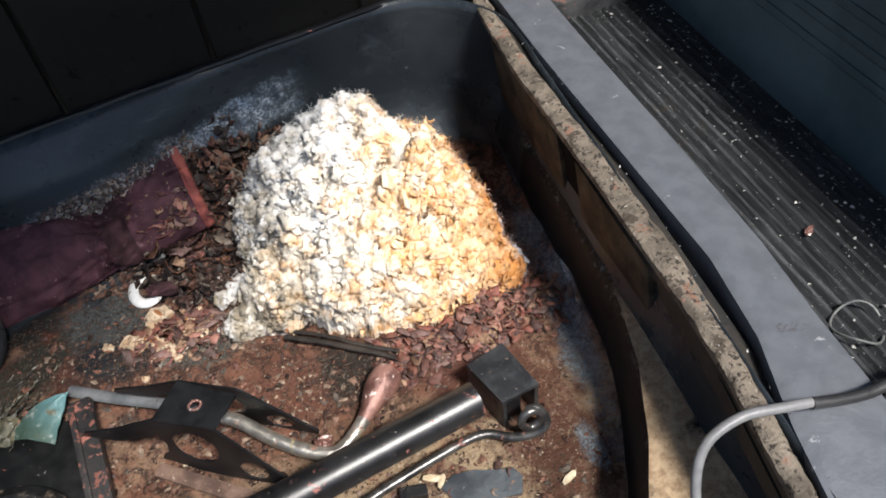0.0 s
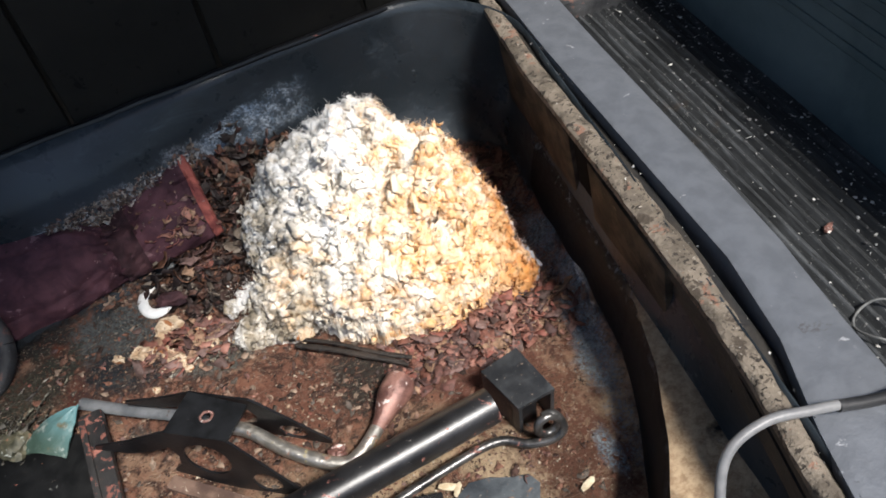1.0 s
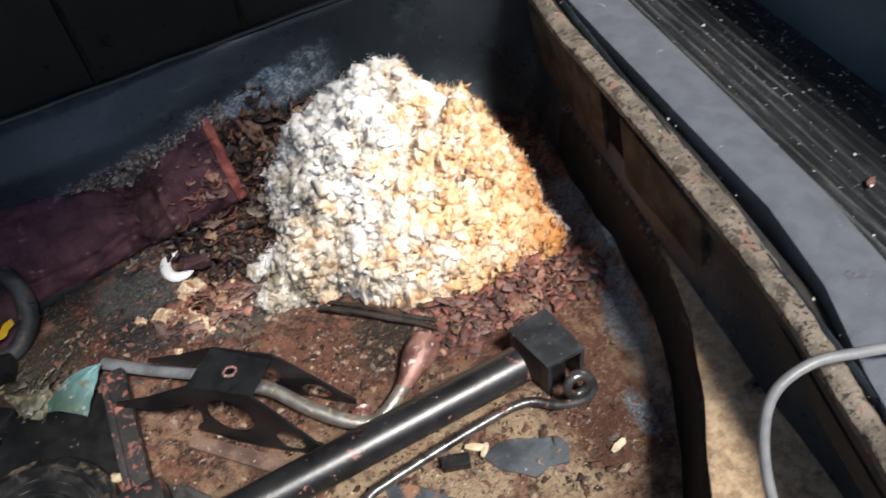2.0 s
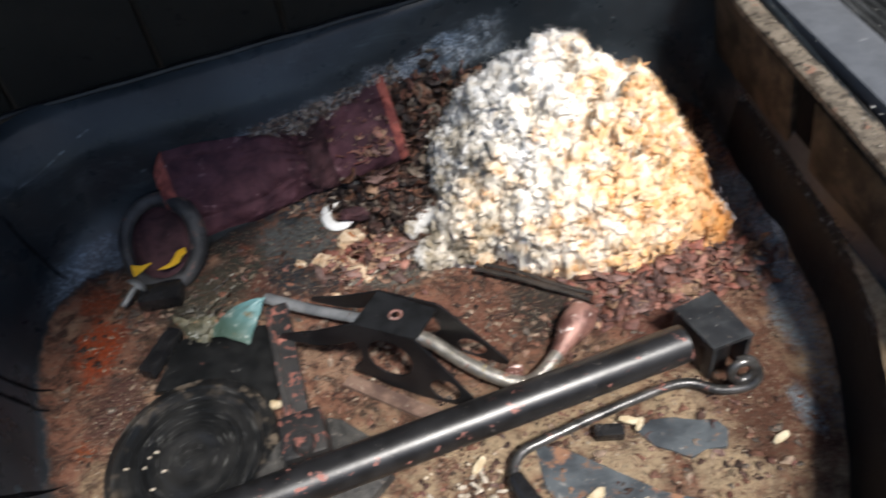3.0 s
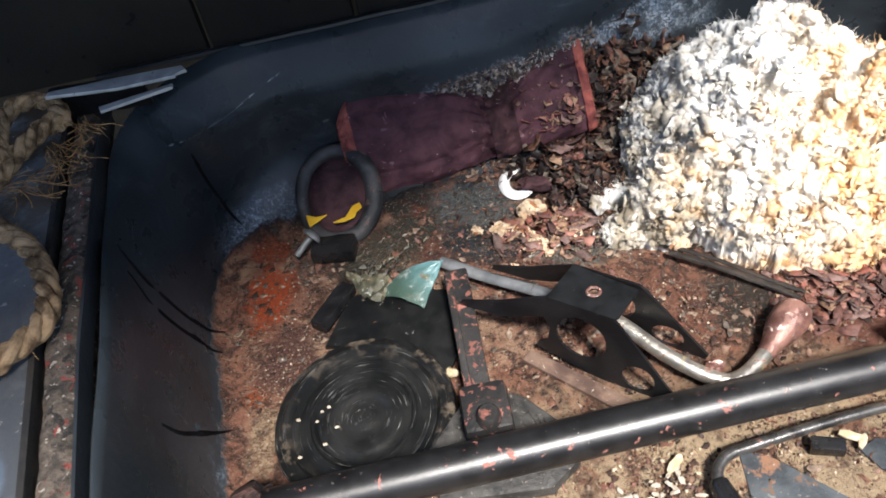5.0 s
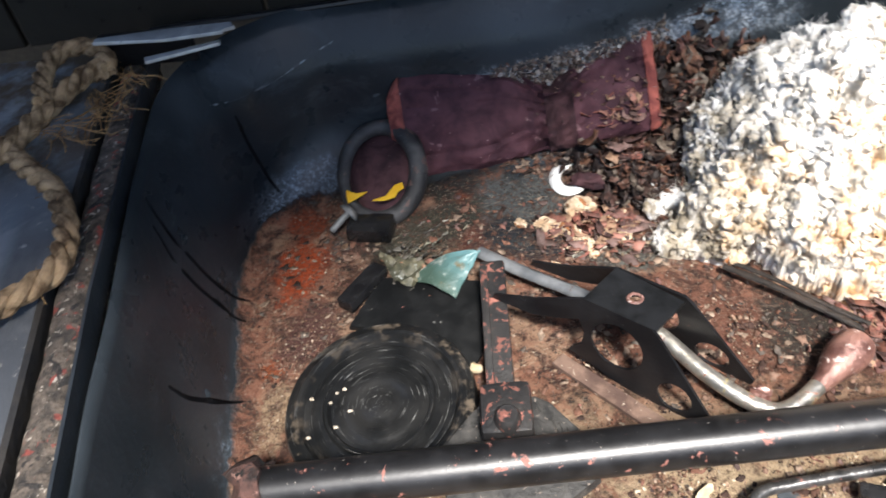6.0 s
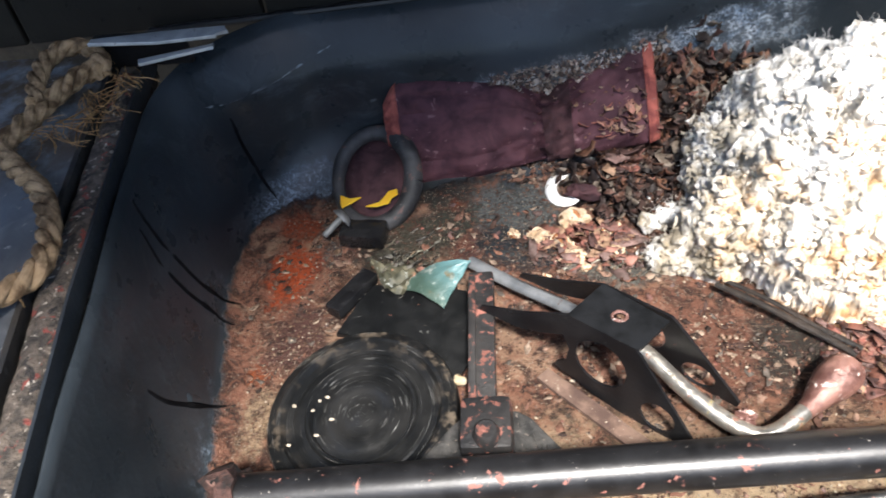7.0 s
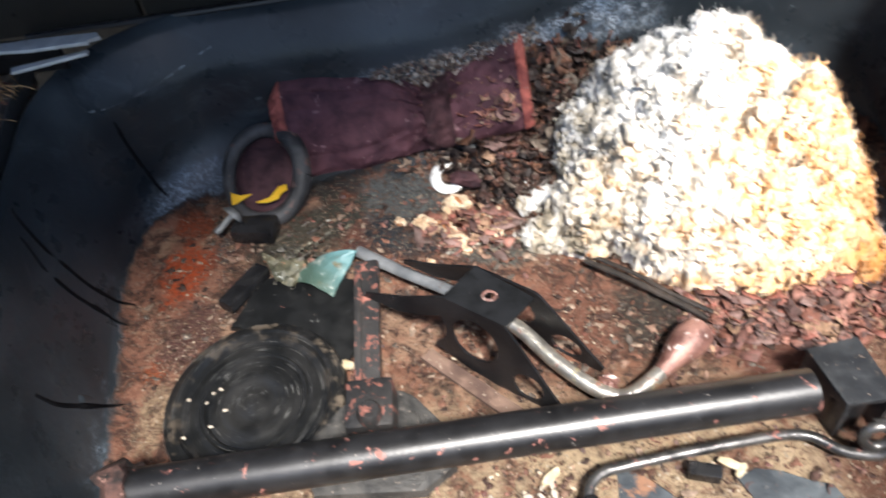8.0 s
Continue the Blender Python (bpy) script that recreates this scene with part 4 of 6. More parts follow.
# left-hand edge: rusted gutter and grey wing
LIPPAINT = surf("dusty_black_wall_paint", (0.0140, 0.0175, 0.0210), (0.034, 0.040, 0.047), 9, (0.3, 0.5), 0.0, 90, 0.0006, (((0.13, 0.14, 0.15), 120, 0.68),), spec=0.27)
LIP = ((0.24, -0.452), (0.153, -0.434), (0.034, -0.407), (-0.077, -0.383), (-0.17, -0.358), (-0.237, -0.340), (-0.50, -0.272))
ribbon([(y, x - 0.0015, 0.2025, x + 0.001, 0.2025, 0.02) for y, x in LIP], LIPPAINT, "lip_edge", "thin black folded edge of the boot wall", "edge")
ribbon([(y, x - 0.026, 0.199, x - 0.002, 0.200, 0.03) for y, x in LIP], RUSTSTRIP, "rusted_gutter_edge", "rusted flaking gutter edge of the boot", "gutter", 0.0012, 90, 5)
ribbon([(y, x - 0.040, 0.186, x - 0.020, 0.186, 0.02) for y, x in LIP], CHANNEL, "gutter_channel", "black rain channel beside the rusted edge", "channel")
ribbon([(y, x - 0.036, 0.205, x - 0.031, 0.205, 0.02) for y, x in LIP], CHANNEL, "gutter_bead", "thin dirty bead along the grey panel", "bead")
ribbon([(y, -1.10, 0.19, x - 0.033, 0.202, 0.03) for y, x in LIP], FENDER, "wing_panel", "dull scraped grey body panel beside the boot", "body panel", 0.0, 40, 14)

# dark lining boards at the back, with open seams
SEAMS = (-1.10, -0.62, -0.355, -0.195, -0.052, 0.118, 0.30, 0.66)
for a, b in zip(SEAMS, SEAMS[1:]):
    bm = bmesh.new()
    y0, y1 = back_y(a) + 0.004, back_y(b) + 0.004
    lean = 0.05
    g = 0.0022
    vs = [bm.verts.new(p) for p in ((a + g, y0, 0.188), (b - g, y1, 0.188), (b - g, y1 + lean, 0.80), (a + g, y0 + lean, 0.80),
                                    (a + g, y0 + 0.008, 0.188), (b - g, y1 + 0.008, 0.188), (b - g, y1 + lean + 0.008, 0.80), (a + g, y0 + lean + 0.008, 0.80))]
    for f in ((0, 1, 2, 3), (7, 6, 5, 4), (0, 4, 5, 1), (3, 2, 6, 7), (0, 3, 7, 4), (1, 5, 6, 2)):
        bm.faces.new([vs[i] for i in f])
    bmesh.ops.bevel(bm, geom=list(bm.edges), offset=0.0015, segments=1, affect="EDGES")
    solid("lining_board", bm, BOARD, "dark olive lining board at the back of the boot", "lining board", "lining boards", "structure")
solid("wall_north", box(-1.15, 0.72, 0.50, 0.53, -0.1, 0.95, 0.004), CHANNEL, "black steel bulkhead behind the lining boards", "wall", kind="structure")
# folded lip on which the boards stand
lip = bmesh.new()
path = [(x, back_y(x) - 0.002, 0.190 + 0.0015 * noise.noise(Vector((x * 20, 0, 0)))) for x in (-0.48 + 0.02 * k for k in range(48))]
sweep(path, 0.004, 8, lip)
solid("lip_trim", lip, BLACK, "rolled black steel lip at the top of the boot wall", "lip", kind="structure")
# unseen lid panel added overhead; its edge, set along the sun, shades the back-left
LIDZ = 1.15
edge = [Vector((0.21, 0.375, 0.10)), Vector((-0.405, -0.055, 0.10))]
edge = [q + SUN * ((LIDZ - q.z) / SUN.z) for q in edge]
along = (edge[1] - edge[0]).normalized()
away = Vector((along.y, -along.x, 0))
away = away if away.x < 0 else -away
q0, q1 = edge[0] - along * 0.75, edge[0] + along * 0.95
solid("boot_lid", slab([tuple((q + away * d).xy) for q, d in ((q0, 0), (q1, 0), (q1, 1.2), (q0, 1.2))], LIDZ, LIDZ + 0.03, 0.008), CHANNEL, "unseen boot lid panel added overhead to shade the back of the boot", "boot lid", kind="structure")
# ground outside
solid("ground", box(-40, 40, -40, 40, -0.62, -0.60), GROUND, "grey gravel ground under the car", "ground", kind="structure")


# ---- car jack ----
def build_jack():
    jack = thing("car_jack", "black enamelled car jack with rust flecks lying on the floor", "jack")
    a, b = Vector((-0.292, -0.150, 0.050)), Vector((0.247, -0.079, 0.044))
    part("tube", sweep([a.lerp(b, k / 24) for k in range(25)], 0.0178, 32), TUBE, jack, "glossy black tube with red rust flecks")
    d = (b - a).normalized()
    cap = bmesh.new()
    sweep([a - d * 0.016, a - d * 0.010, a - d * 0.002, a + d * 0.010], [0.014, 0.021, 0.0225, 0.0215], 20, cap)
    for v in cap.verts:
        v.co += Vector((noise.noise(v.co * 90), noise.noise(v.co * 90 + Vector((3, 0, 0))), noise.noise(v.co * 90 + Vector((0, 7, 0))))) * 0.010
    part("end_cap", cap, ENDCAP, jack, "rust-crusted end cap")
    part("end_foot", box(-0.012, 0.012, -0.010, 0.010, 0.0, 0.036, 0.004, Matrix.Translation(a - d * 0.006) @ pose(0, 0, -a.z, 0, 0, 7)), ENDCAP, jack, "rusty foot")
    # head: folded top plate with two cheeks
    top = [(0.2505, -0.046), (0.293, -0.036), (0.306, -0.093), (0.266, -0.098)]
    part("head_plate", slab(top, 0.0485, 0.053, 0.0016), HEADSTEEL, jack, "worn grey-black folded head plate")
    part("cheek", slab([(0.2510, -0.047), (0.2550, -0.046), (0.270, -0.0975), (0.2665, -0.098)], 0.004, 0.0483), HEADSTEEL, jack)
    part("cheek", slab([(0.2885, -0.037), (0.2925, -0.0365), (0.3055, -0.0925), (0.3015, -0.093)], 0.002, 0.0483), HEADSTEEL, jack)
    part("head_core", box(0.262, 0.290, -0.090, -0.052, 0.0, 0.046, 0.006, None), BLACK, jack)
    part("screw_eye", sweep([Vector((0.288, -0.114, 0.032)) + 0.0105 * Vector((math.cos(t), 0.25 * math.sin(t), math.sin(t))) for t in (2 * math.pi * k / 20 for k in range(21))], 0.0042, 10), RODSTEEL, jack)
    # lifting arm, its knuckle and the cast foot under the tube
    part("arm", box(-0.012, 0.012, -0.075, 0.071, -0.006, 0.006, 0.003, pose(-0.118, 0.020, 0.026, 4, 0, 5)), FLECKED, jack, "flat black arm speckled with rust")
    part("arm_rib", box(-0.0035, 0.0035, -0.066, 0.064, 0.005, 0.009, 0.002, pose(-0.126, 0.020, 0.026, 4, 0, 5)), FLECKED, jack)
    knuckle = part("knuckle", box(-0.021, 0.021, -0.024, 0.024, 0.0, 0.036, 0.006, pose(-0.106, -0.072, 0.006, 0, 0, 5)), FLECKED, jack, "rust-speckled hinge knuckle")
    part("hinge_pin", lathe([(0.0, 0.010), (0.008, 0.010), (0.0095, 0.008), (0.0105, 0.004), (0.012, 0.0), (0.012, -0.004)], 24, pose(-0.104, -0.084, 0.040)), FLECKED, knuckle)
    foot = part("cast_foot", slab([(-0.168, -0.104), (-0.136, -0.062), (-0.128, -0.050), (-0.084, -0.046), (-0.072, -0.052), (-0.040, -0.086), (-0.034, -0.118), (-0.060, -0.140), (-0.150, -0.142)], 0.0, 0.016, 0.003), CASTING, jack, "cast iron foot with raised ribs")
    for k in range(5):
        part("foot_rib", sweep([(-0.070 + 0.006 * k, -0.068 - 0.004 * k, 0.0165), (-0.062 + 0.004 * k, -0.088 - 0.002 * k, 0.0165)], 0.0011, 6), CASTING, foot)
    part("saddle", slab([(-0.150, -0.135), (-0.060, -0.122), (-0.062, -0.100), (-0.140, -0.108)], 0.014, 0.034, 0.003), BLACK, jack)


build_jack()


def build_crank():
    crank = thing("crank_handle", "thin black crank handle hooked to the jack's eye", "crank")
    pts = [(0.285, -0.108, 0.040), (0.296, -0.110, 0.040), (0.302, -0.118, 0.026), (0.292, -0.121, 0.016), (0.268, -0.115, 0.012), (0.240, -0.101, 0.014), (0.183, -0.109, 0.018), (0.105, -0.124, 0.018), (0.082, -0.130, 0.018), (0.071, -0.140, 0.017), (0.068, -0.152, 0.015)]
    part("rod", sweep(smooth_path(pts, 7), 0.0046, 12), RODSTEEL, crank, "thin worn steel rod")
    g = smooth_path([(0.068, -0.148, 0.0145), (0.071, -0.160, 0.013), (0.077, -0.178, 0.0125), (0.080, -0.190, 0.0125)], 6)
    part("grip", sweep(g, [0.0062] + [0.0080 + 0.0026 * k / (len(g) - 5) for k in range(len(g) - 4)] + [0.0098, 0.0076, 0.0036], 18), GRIP, crank, "black plastic grip")


build_crank()


def build_wrench():
    w = thing("wheel_wrench", "worn steel wheel wrench with a rusty socket", "wrench")
    p = smooth_path([(-0.140, 0.123, 0.014), (-0.094, 0.091, 0.017), (-0.041, 0.055, 0.024), (0.0, 0.022, 0.028)], 8)
    part("handle", sweep(p, 0.0066, 12, flat=0.75), GREY_ROD, w, "grey flattened handle")
    p = smooth_path([(-0.002, 0.0235, 0.028), (0.024, 0.004, 0.027), (0.052, -0.027, 0.022), (0.080, -0.051, 0.018), (0.101, -0.062, 0.016), (0.116, -0.059, 0.016), (0.131, -0.048, 0.016), (0.150, -0.030, 0.016)], 8)
    part("shank", sweep(p, 0.0070, 16), STEEL, w, "bare steel bent shank")
    s = [Vector((0.140, -0.040, 0.016)), Vector((0.148, -0.032, 0.016)), Vector((0.156, -0.023, 0.0165)), Vector((0.164, -0.015, 0.0175)), Vector((0.172, -0.008, 0.018)), Vector((0.178, -0.002, 0.018)), Vector((0.1815, 0.001, 0.018)), Vector((0.179, -0.001, 0.018)), Vector((0.172, -0.008, 0.018))]
    part("socket", sweep(s, [0.0074, 0.0090, 0.0125, 0.0158, 0.0168, 0.0160, 0.0138, 0.0105, 0.0100], 20), SOCKET, w, "rusty pinkish-brown socket end")


build_wrench()


def build_stand():
    stand = thing("steel_stand", "black folded steel stand with round holes", "stand")
    d = Vector((0.84, -0.54, 0)).normalized()
    out = Vector((-0.54, -0.84, 0)).normalized()
    outline = [(-0.091, 0.034), (-0.089, 0.040), (-0.046, 0.058), (-0.012, 0.077), (0.0, 0.083), (0.060, 0.083), (0.066, 0.078), (0.124, 0.008), (0.122, 0.0005), (0.104, 0.0005), (0.060, 0.0005),
               (0.030, 0.005), (0.008, 0.012), (-0.010, 0.016), (-0.008, 0.022), (0.001, 0.030), (0.003, 0.045), (-0.003, 0.058), (-0.010, 0.054), (-0.026, 0.046), (-0.050, 0.037)]
    holes = ((0.033, 0.046, 0.0235, 0.0240), (0.087, 0.0195, 0.0148, 0.0148))
    for base, away, gap in ((Vector((-0.041, 0.003, 0)), out, 0.010), (Vector((-0.012, 0.034, 0)), -out, 0.006)):
        v = (Vector((0, 0, 1)) - away * (gap / 0.083)).normalized()
        m = Matrix((( d.x, v.x, 0, 0), (d.y, v.y, 0, 0), (d.z, v.z, 0, 0), (0, 0, 0, 1)))
        n = d.cross(v)
        m[0][2], m[1][2], m[2][2] = n.x, n.y, n.z
        m.translation = base + away * gap
        part("side_plate", pierced(outline, holes, 0.0024, m), BLACK, stand, "black side plate with round holes")
    top = [(-0.042, 0.002), (-0.013, 0.035), (0.037, -0.004), (0.012, -0.032)]
    plate = part("top_plate", pierced(top, ((-0.001, 0.0005, 0.0055, 0.0045),), 0.003, Matrix.Translation((0, 0, 0.0815))), SATIN, stand, "flat top plate with a torn hole")
    burr = bmesh.new()
    sweep([Vector((-0.001, 0.0005, 0.0832)) + Vector((0.0058 * math.cos(t), 0.0048 * math.sin(t), 0.0015 * noise.noise(Vector((t * 2, 0, 0))))) for t in (2 * math.pi * k / 18 for k in range(19))], 0.0013, 6, burr)
    part("burr", burr, SOCKET, plate, "rusty burr round the hole")


build_stand()


def build_lid():
    lid = thing("round_lid", "scuffed black plastic lid with concentric grooves", "lid")
    prof = [(0.0, 0.0075), (0.010, 0.0075), (0.012, 0.0062), (0.022, 0.0060), (0.024, 0.0072), (0.034, 0.0075), (0.036, 0.0062), (0.044, 0.0062), (0.0465, 0.0110), (0.049, 0.0112), (0.051, 0.0080),
            (0.060, 0.0085), (0.062, 0.0072), (0.068, 0.0080), (0.0715, 0.0135), (0.0745, 0.0140), (0.078, 0.0120), (0.084, 0.0100), (0.086, 0.0060), (0.086, 0.0005)]
    part("disc", lathe(prof, 72, pose(-0.219, -0.048, 0, 2, -2, 0)), LIDMAT, lid, "disc with moulded rings")
    part("tab", slab([(-0.262, 0.038), (-0.240, 0.098), (-0.200, 0.104), (-0.132, 0.090), (-0.124, 0.020), (-0.140, -0.012), (-0.2, 0.03)], 0.0005, 0.0065, 0.0015), PLASTIC, lid, "flat black tab")


build_lid()
solid("plastic_bar", box(-0.030, 0.030, -0.0095, 0.0095, 0.0, 0.014, 0.003, pose(-0.254, 0.084, 0.004, 0, 4, 62)), GRIP, "short black plastic bar", "bar")


# ---- canvas bag, ring and small finds at the back ----
def build_bag():
    bag = thing("canvas_bag", "maroon canvas tool bag with a tied strap", "bag")
    spine = smooth_path([(-0.238, 0.275, 0.062), (-0.200, 0.276, 0.060), (-0.135, 0.281, 0.059), (-0.083, 0.288, 0.061), (-0.030, 0.300, 0.065), (0.020, 0.309, 0.072), (0.048, 0.312, 0.076)], 16)
    n = len(spine)

    def shell(i0, i1, grow, wrinkle=1.0):
        bm = bmesh.new()
        rings = []
        for i in range(i0, i1 + 1):
            u = i / (n - 1)
            waist = 0.011 * math.exp(-((u - 0.56) / 0.08) ** 2)
            wide = 0.055 - 0.007 * u - waist + 0.006 * math.sin(u * 9)
            thick = 0.021 - 0.006 * math.exp(-((u - 0.56) / 0.07) ** 2)
            if i == 0 or i == n - 1:
                thick *= 0.75
            wide -= 0.024 * max(0.0, 1 - u / 0.11) ** 1.7
            stand = max(0.0, 1 - u / 0.55)
            across = Vector((-0.09, 0.62, 0.78)).lerp(Vector((-0.05, 0.36, 0.93)), stand).normalized()
            up = Vector((0.0, -across.z, across.y)).normalized()
            ring = []
            for k in range(84):
                a = 2 * math.pi * k / 84
                ca, sa = math.cos(a), math.sin(a)
                q = spine[i] + across * -waist + across * (wide + grow) * math.copysign(abs(ca) ** 0.8, ca) + up * (thick + grow) * math.copysign(abs(sa) ** 0.7, sa)
                fold = 0.0
                for line in range(9):
                    at = math.sin(2.4 * line) * 0.85 + (u - 0.56) * (6 * math.sin(5.1 * line + 1)) + 0.25 * noise.noise(Vector((u * 9, line, 0)))
                    reach = math.exp(-((u - 0.57 - 0.10 * math.sin(3.7 * line)) / 0.13) ** 2)
                    fold += (0.0085 if line % 2 else -0.0070) * math.exp(-((ca - at) / 0.10) ** 2) * reach
                w = wrinkle * (fold + 0.0060 * noise.noise(Vector((u * 8, ca * 1.8, sa))) + 0.0026 * noise.noise(Vector((u * 20, ca * 2.2, sa * 2))) + 0.0016 * noise.noise(Vector((u * 60, ca * 8, sa * 8))))
                crease = 0.0
                for line in range(7):
                    off = ca - (-0.75 + 0.26 * line + (0.9 - 0.22 * line) * (u - 0.56) * (1.6 if u < 0.56 else 2.4) + 0.22 * noise.noise(Vector((u * 5, line * 3.3, 1))))
                    crease += math.exp(-(off / 0.055) ** 2) * (0.35 + 0.9 * abs(noise.noise(Vector((u * 4, line * 7.1, 5)))))
                w -= wrinkle * 0.0042 * crease
                pleat = wrinkle * 0.0022 * math.sin(u * 130) * math.exp(-((u - 0.56) / 0.10) ** 2)
                ring.append(bm.verts.new(q + up * (w + pleat) * (1 if sa > 0 else 0.2)))
            rings.append(ring)
        for r0, r1 in zip(rings, rings[1:]):
            for k in range(84):
                bm.faces.new((r0[k], r0[(k + 1) % 84], r1[(k + 1) % 84], r1[k]))
        return bm, rings

    bm, rings = shell(0, n - 1, 0.0)
    for end, step in ((rings[0], 1), (rings[-1], -1)):
        c = sum((v.co for v in end), Vector()) / len(end)
        inner = [bm.verts.new(c.lerp(v.co, 0.72) + Vector((0.016 * step, 0, -0.003))) for v in end]
        for k in range(84):
            bm.faces.new((end[k], end[(k + 1) % 84], inner[(k + 1) % 84], inner[k]))
        bm.faces.new(inner)
    part("body", bm, MAROON, bag)
    band, _ = shell(int(0.54 * n), int(0.54 * n) + 9, 0.0036, 0.75)
    strap = part("strap", band, DARKCLOTH, bag, "narrow tied maroon strap")
    knot = bmesh.new()
    k0 = int(0.54 * n) + 3
    c0 = spine[k0] + Vector((-0.006, 0.034, 0.040))
    sweep(smooth_path([c0 + Vector(d) for d in ((-0.012, -0.004, -0.004), (-0.004, 0.006, 0.008), (0.006, 0.002, 0.012), (0.004, -0.010, 0.010), (-0.006, -0.012, 0.006), (0.004, -0.022, 0.0))], 6), [0.0055 * (1 + 0.4 * noise.noise(Vector((k * 0.3, 0, 0)))) for k in range(31)], 10, knot, flat=0.6)
    part("knot", knot, DARKCLOTH, strap, "dark knot of the strap")
    for i0, i1 in ((0, 8), (n - 8, n - 1)):
        hem, _ = shell(i0, i1, 0.0024, 0.9)
        part("hem", hem, HEM, bag, "faded red hem")


build_bag()


def build_ring():
    ring = thing("rubber_ring", "black rubber ring strap leaning on the maroon bag", "ring")
    c, m = Vector((-0.249, 0.222, 0.040)), pose(0, 0, 0, 34, 6, 0)
    loop = [c + m @ Vector((0.041 * math.cos(a), 0.052 * math.sin(a), 0.002 * math.sin(3 * a))) for a in (2 * math.pi * k / 48 for k in range(49))]
    part("hoop", sweep(loop, [0.0090 + 0.0016 * math.cos(0.131 * k) + 0.0020 * noise.noise(Vector((math.cos(0.131 * k), math.sin(0.131 * k), 0))) for k in range(49)], 14), RUBBER, ring)
    part("plug", box(-0.026, 0.024, -0.016, 0.014, 0.0, 0.020, 0.006, pose(-0.256, 0.166, 0.003, 0, 0, -6)), GRIP, ring, "black plastic plug")
    part("pouch", lathe([(0.0, 0.012), (0.020, 0.0115), (0.032, 0.008), (0.038, 0.0), (0.034, -0.006)], 32, Matrix.Translation(c + Vector((0, 0.002, -0.006))) @ m @ Matrix.Diagonal((1, 1.25, 1, 1))), DARKCLOTH, ring, "dark maroon centre")
    for outline in (((-0.290, 0.212), (-0.278, 0.206), (-0.266, 0.208), (-0.272, 0.202), (-0.284, 0.192), (-0.287, 0.200)),
                    ((-0.258, 0.194), (-0.244, 0.200), (-0.237, 0.216), (-0.229, 0.220), (-0.226, 0.212), (-0.232, 0.206), (-0.234, 0.198), (-0.246, 0.193))):
        part("marking", slab(outline, 0.0, 0.0014, 0, None), YELLOW, ring, "bright yellow marking").matrix_basis = pose(0.004, -0.010, 0.034, 0, 0, 0)


build_ring()


def build_bolt():
    b = thing("mushroom_bolt", "grey zinc bolt with a domed head", "bolt")
    m = pose(-0.279, 0.171, 0.031, 0, 68, 43)
    part("head", lathe([(0.0, 0.0065), (0.005, 0.0060), (0.009, 0.0040), (0.0115, 0.0005), (0.0115, -0.0010), (0.004, -0.0014)], 24, m), GREYBOLT, b)
    part("shaft", lathe([(0.0036, -0.001), (0.0036, -0.026), (0.0, -0.027)], 14, m), GREYBOLT, b)


build_bolt()


def build_washer():
    bm = bmesh.new()
    path = [Vector((-0.047, 0.232, 0.010)) + Vector((0.0155 * math.cos(a), 0.0180 * math.sin(a), 0.003 * math.sin(a))) for a in (radians(35) + radians(285) * k / 30 for k in range(31))]
    sweep(path, [0.0052 + 0.0012 * math.sin(math.pi * k / 30) for k in range(31)], 10, bm, flat=0.5)
    solid("broken_ring", bm, WHITE, "broken white plastic ring among the litter", "plastic ring")


build_washer()


def build_teal():
    bm = bmesh.new()
    n = 12
    a, c, d = Vector((-0.136, 0.110, 0.030)), Vector((-0.160, 0.066, 0.012)), Vector((-0.205, 0.092, 0.009))
    grid = []
    for i in range(n + 1):
        u = i / n
        lo, hi = a.lerp(c, u), a.lerp(d, u) + Vector((-0.006, 0.010, 0.004)) * math.sin(math.pi * u)
        grid.append([lo.lerp(hi, j / n) + Vector((0, 0, 0.006 * math.sin(math.pi * j / n) * u + 0.0025 * noise.noise(Vector((i * 0.4, j * 0.4, 0))))) for j in range(n + 1)])
    tops = [[bm.verts.new(p) for p in row] for row in grid]
    lows = [[bm.verts.new(p - Vector((0, 0, 0.0012))) for p in row] for row in grid]
    for g, flip in ((tops, False), (lows, True)):
        for i in range(n):
            for j in range(n):
                f = (g[i][j], g[i + 1][j], g[i + 1][j + 1], g[i][j + 1])
                bm.faces.new(f[::-1] if flip else f)
    for i in range(n):
        bm.faces.new((tops[i][0], lows[i][0], lows[i + 1][0], tops[i + 1][0]))
        bm.faces.new((tops[i][n], tops[i + 1][n], lows[i + 1][n], lows[i][n]))
        bm.faces.new((tops[n][i], lows[n][i], lows[n][i + 1], tops[n][i + 1]))
    bmesh.ops.remove_doubles(bm, verts=bm.verts, dist=1e-5)
    solid("plastic_scrap", bm, TEAL, "torn scrap of teal plastic, paler towards its tip", "plastic scrap")


build_teal()


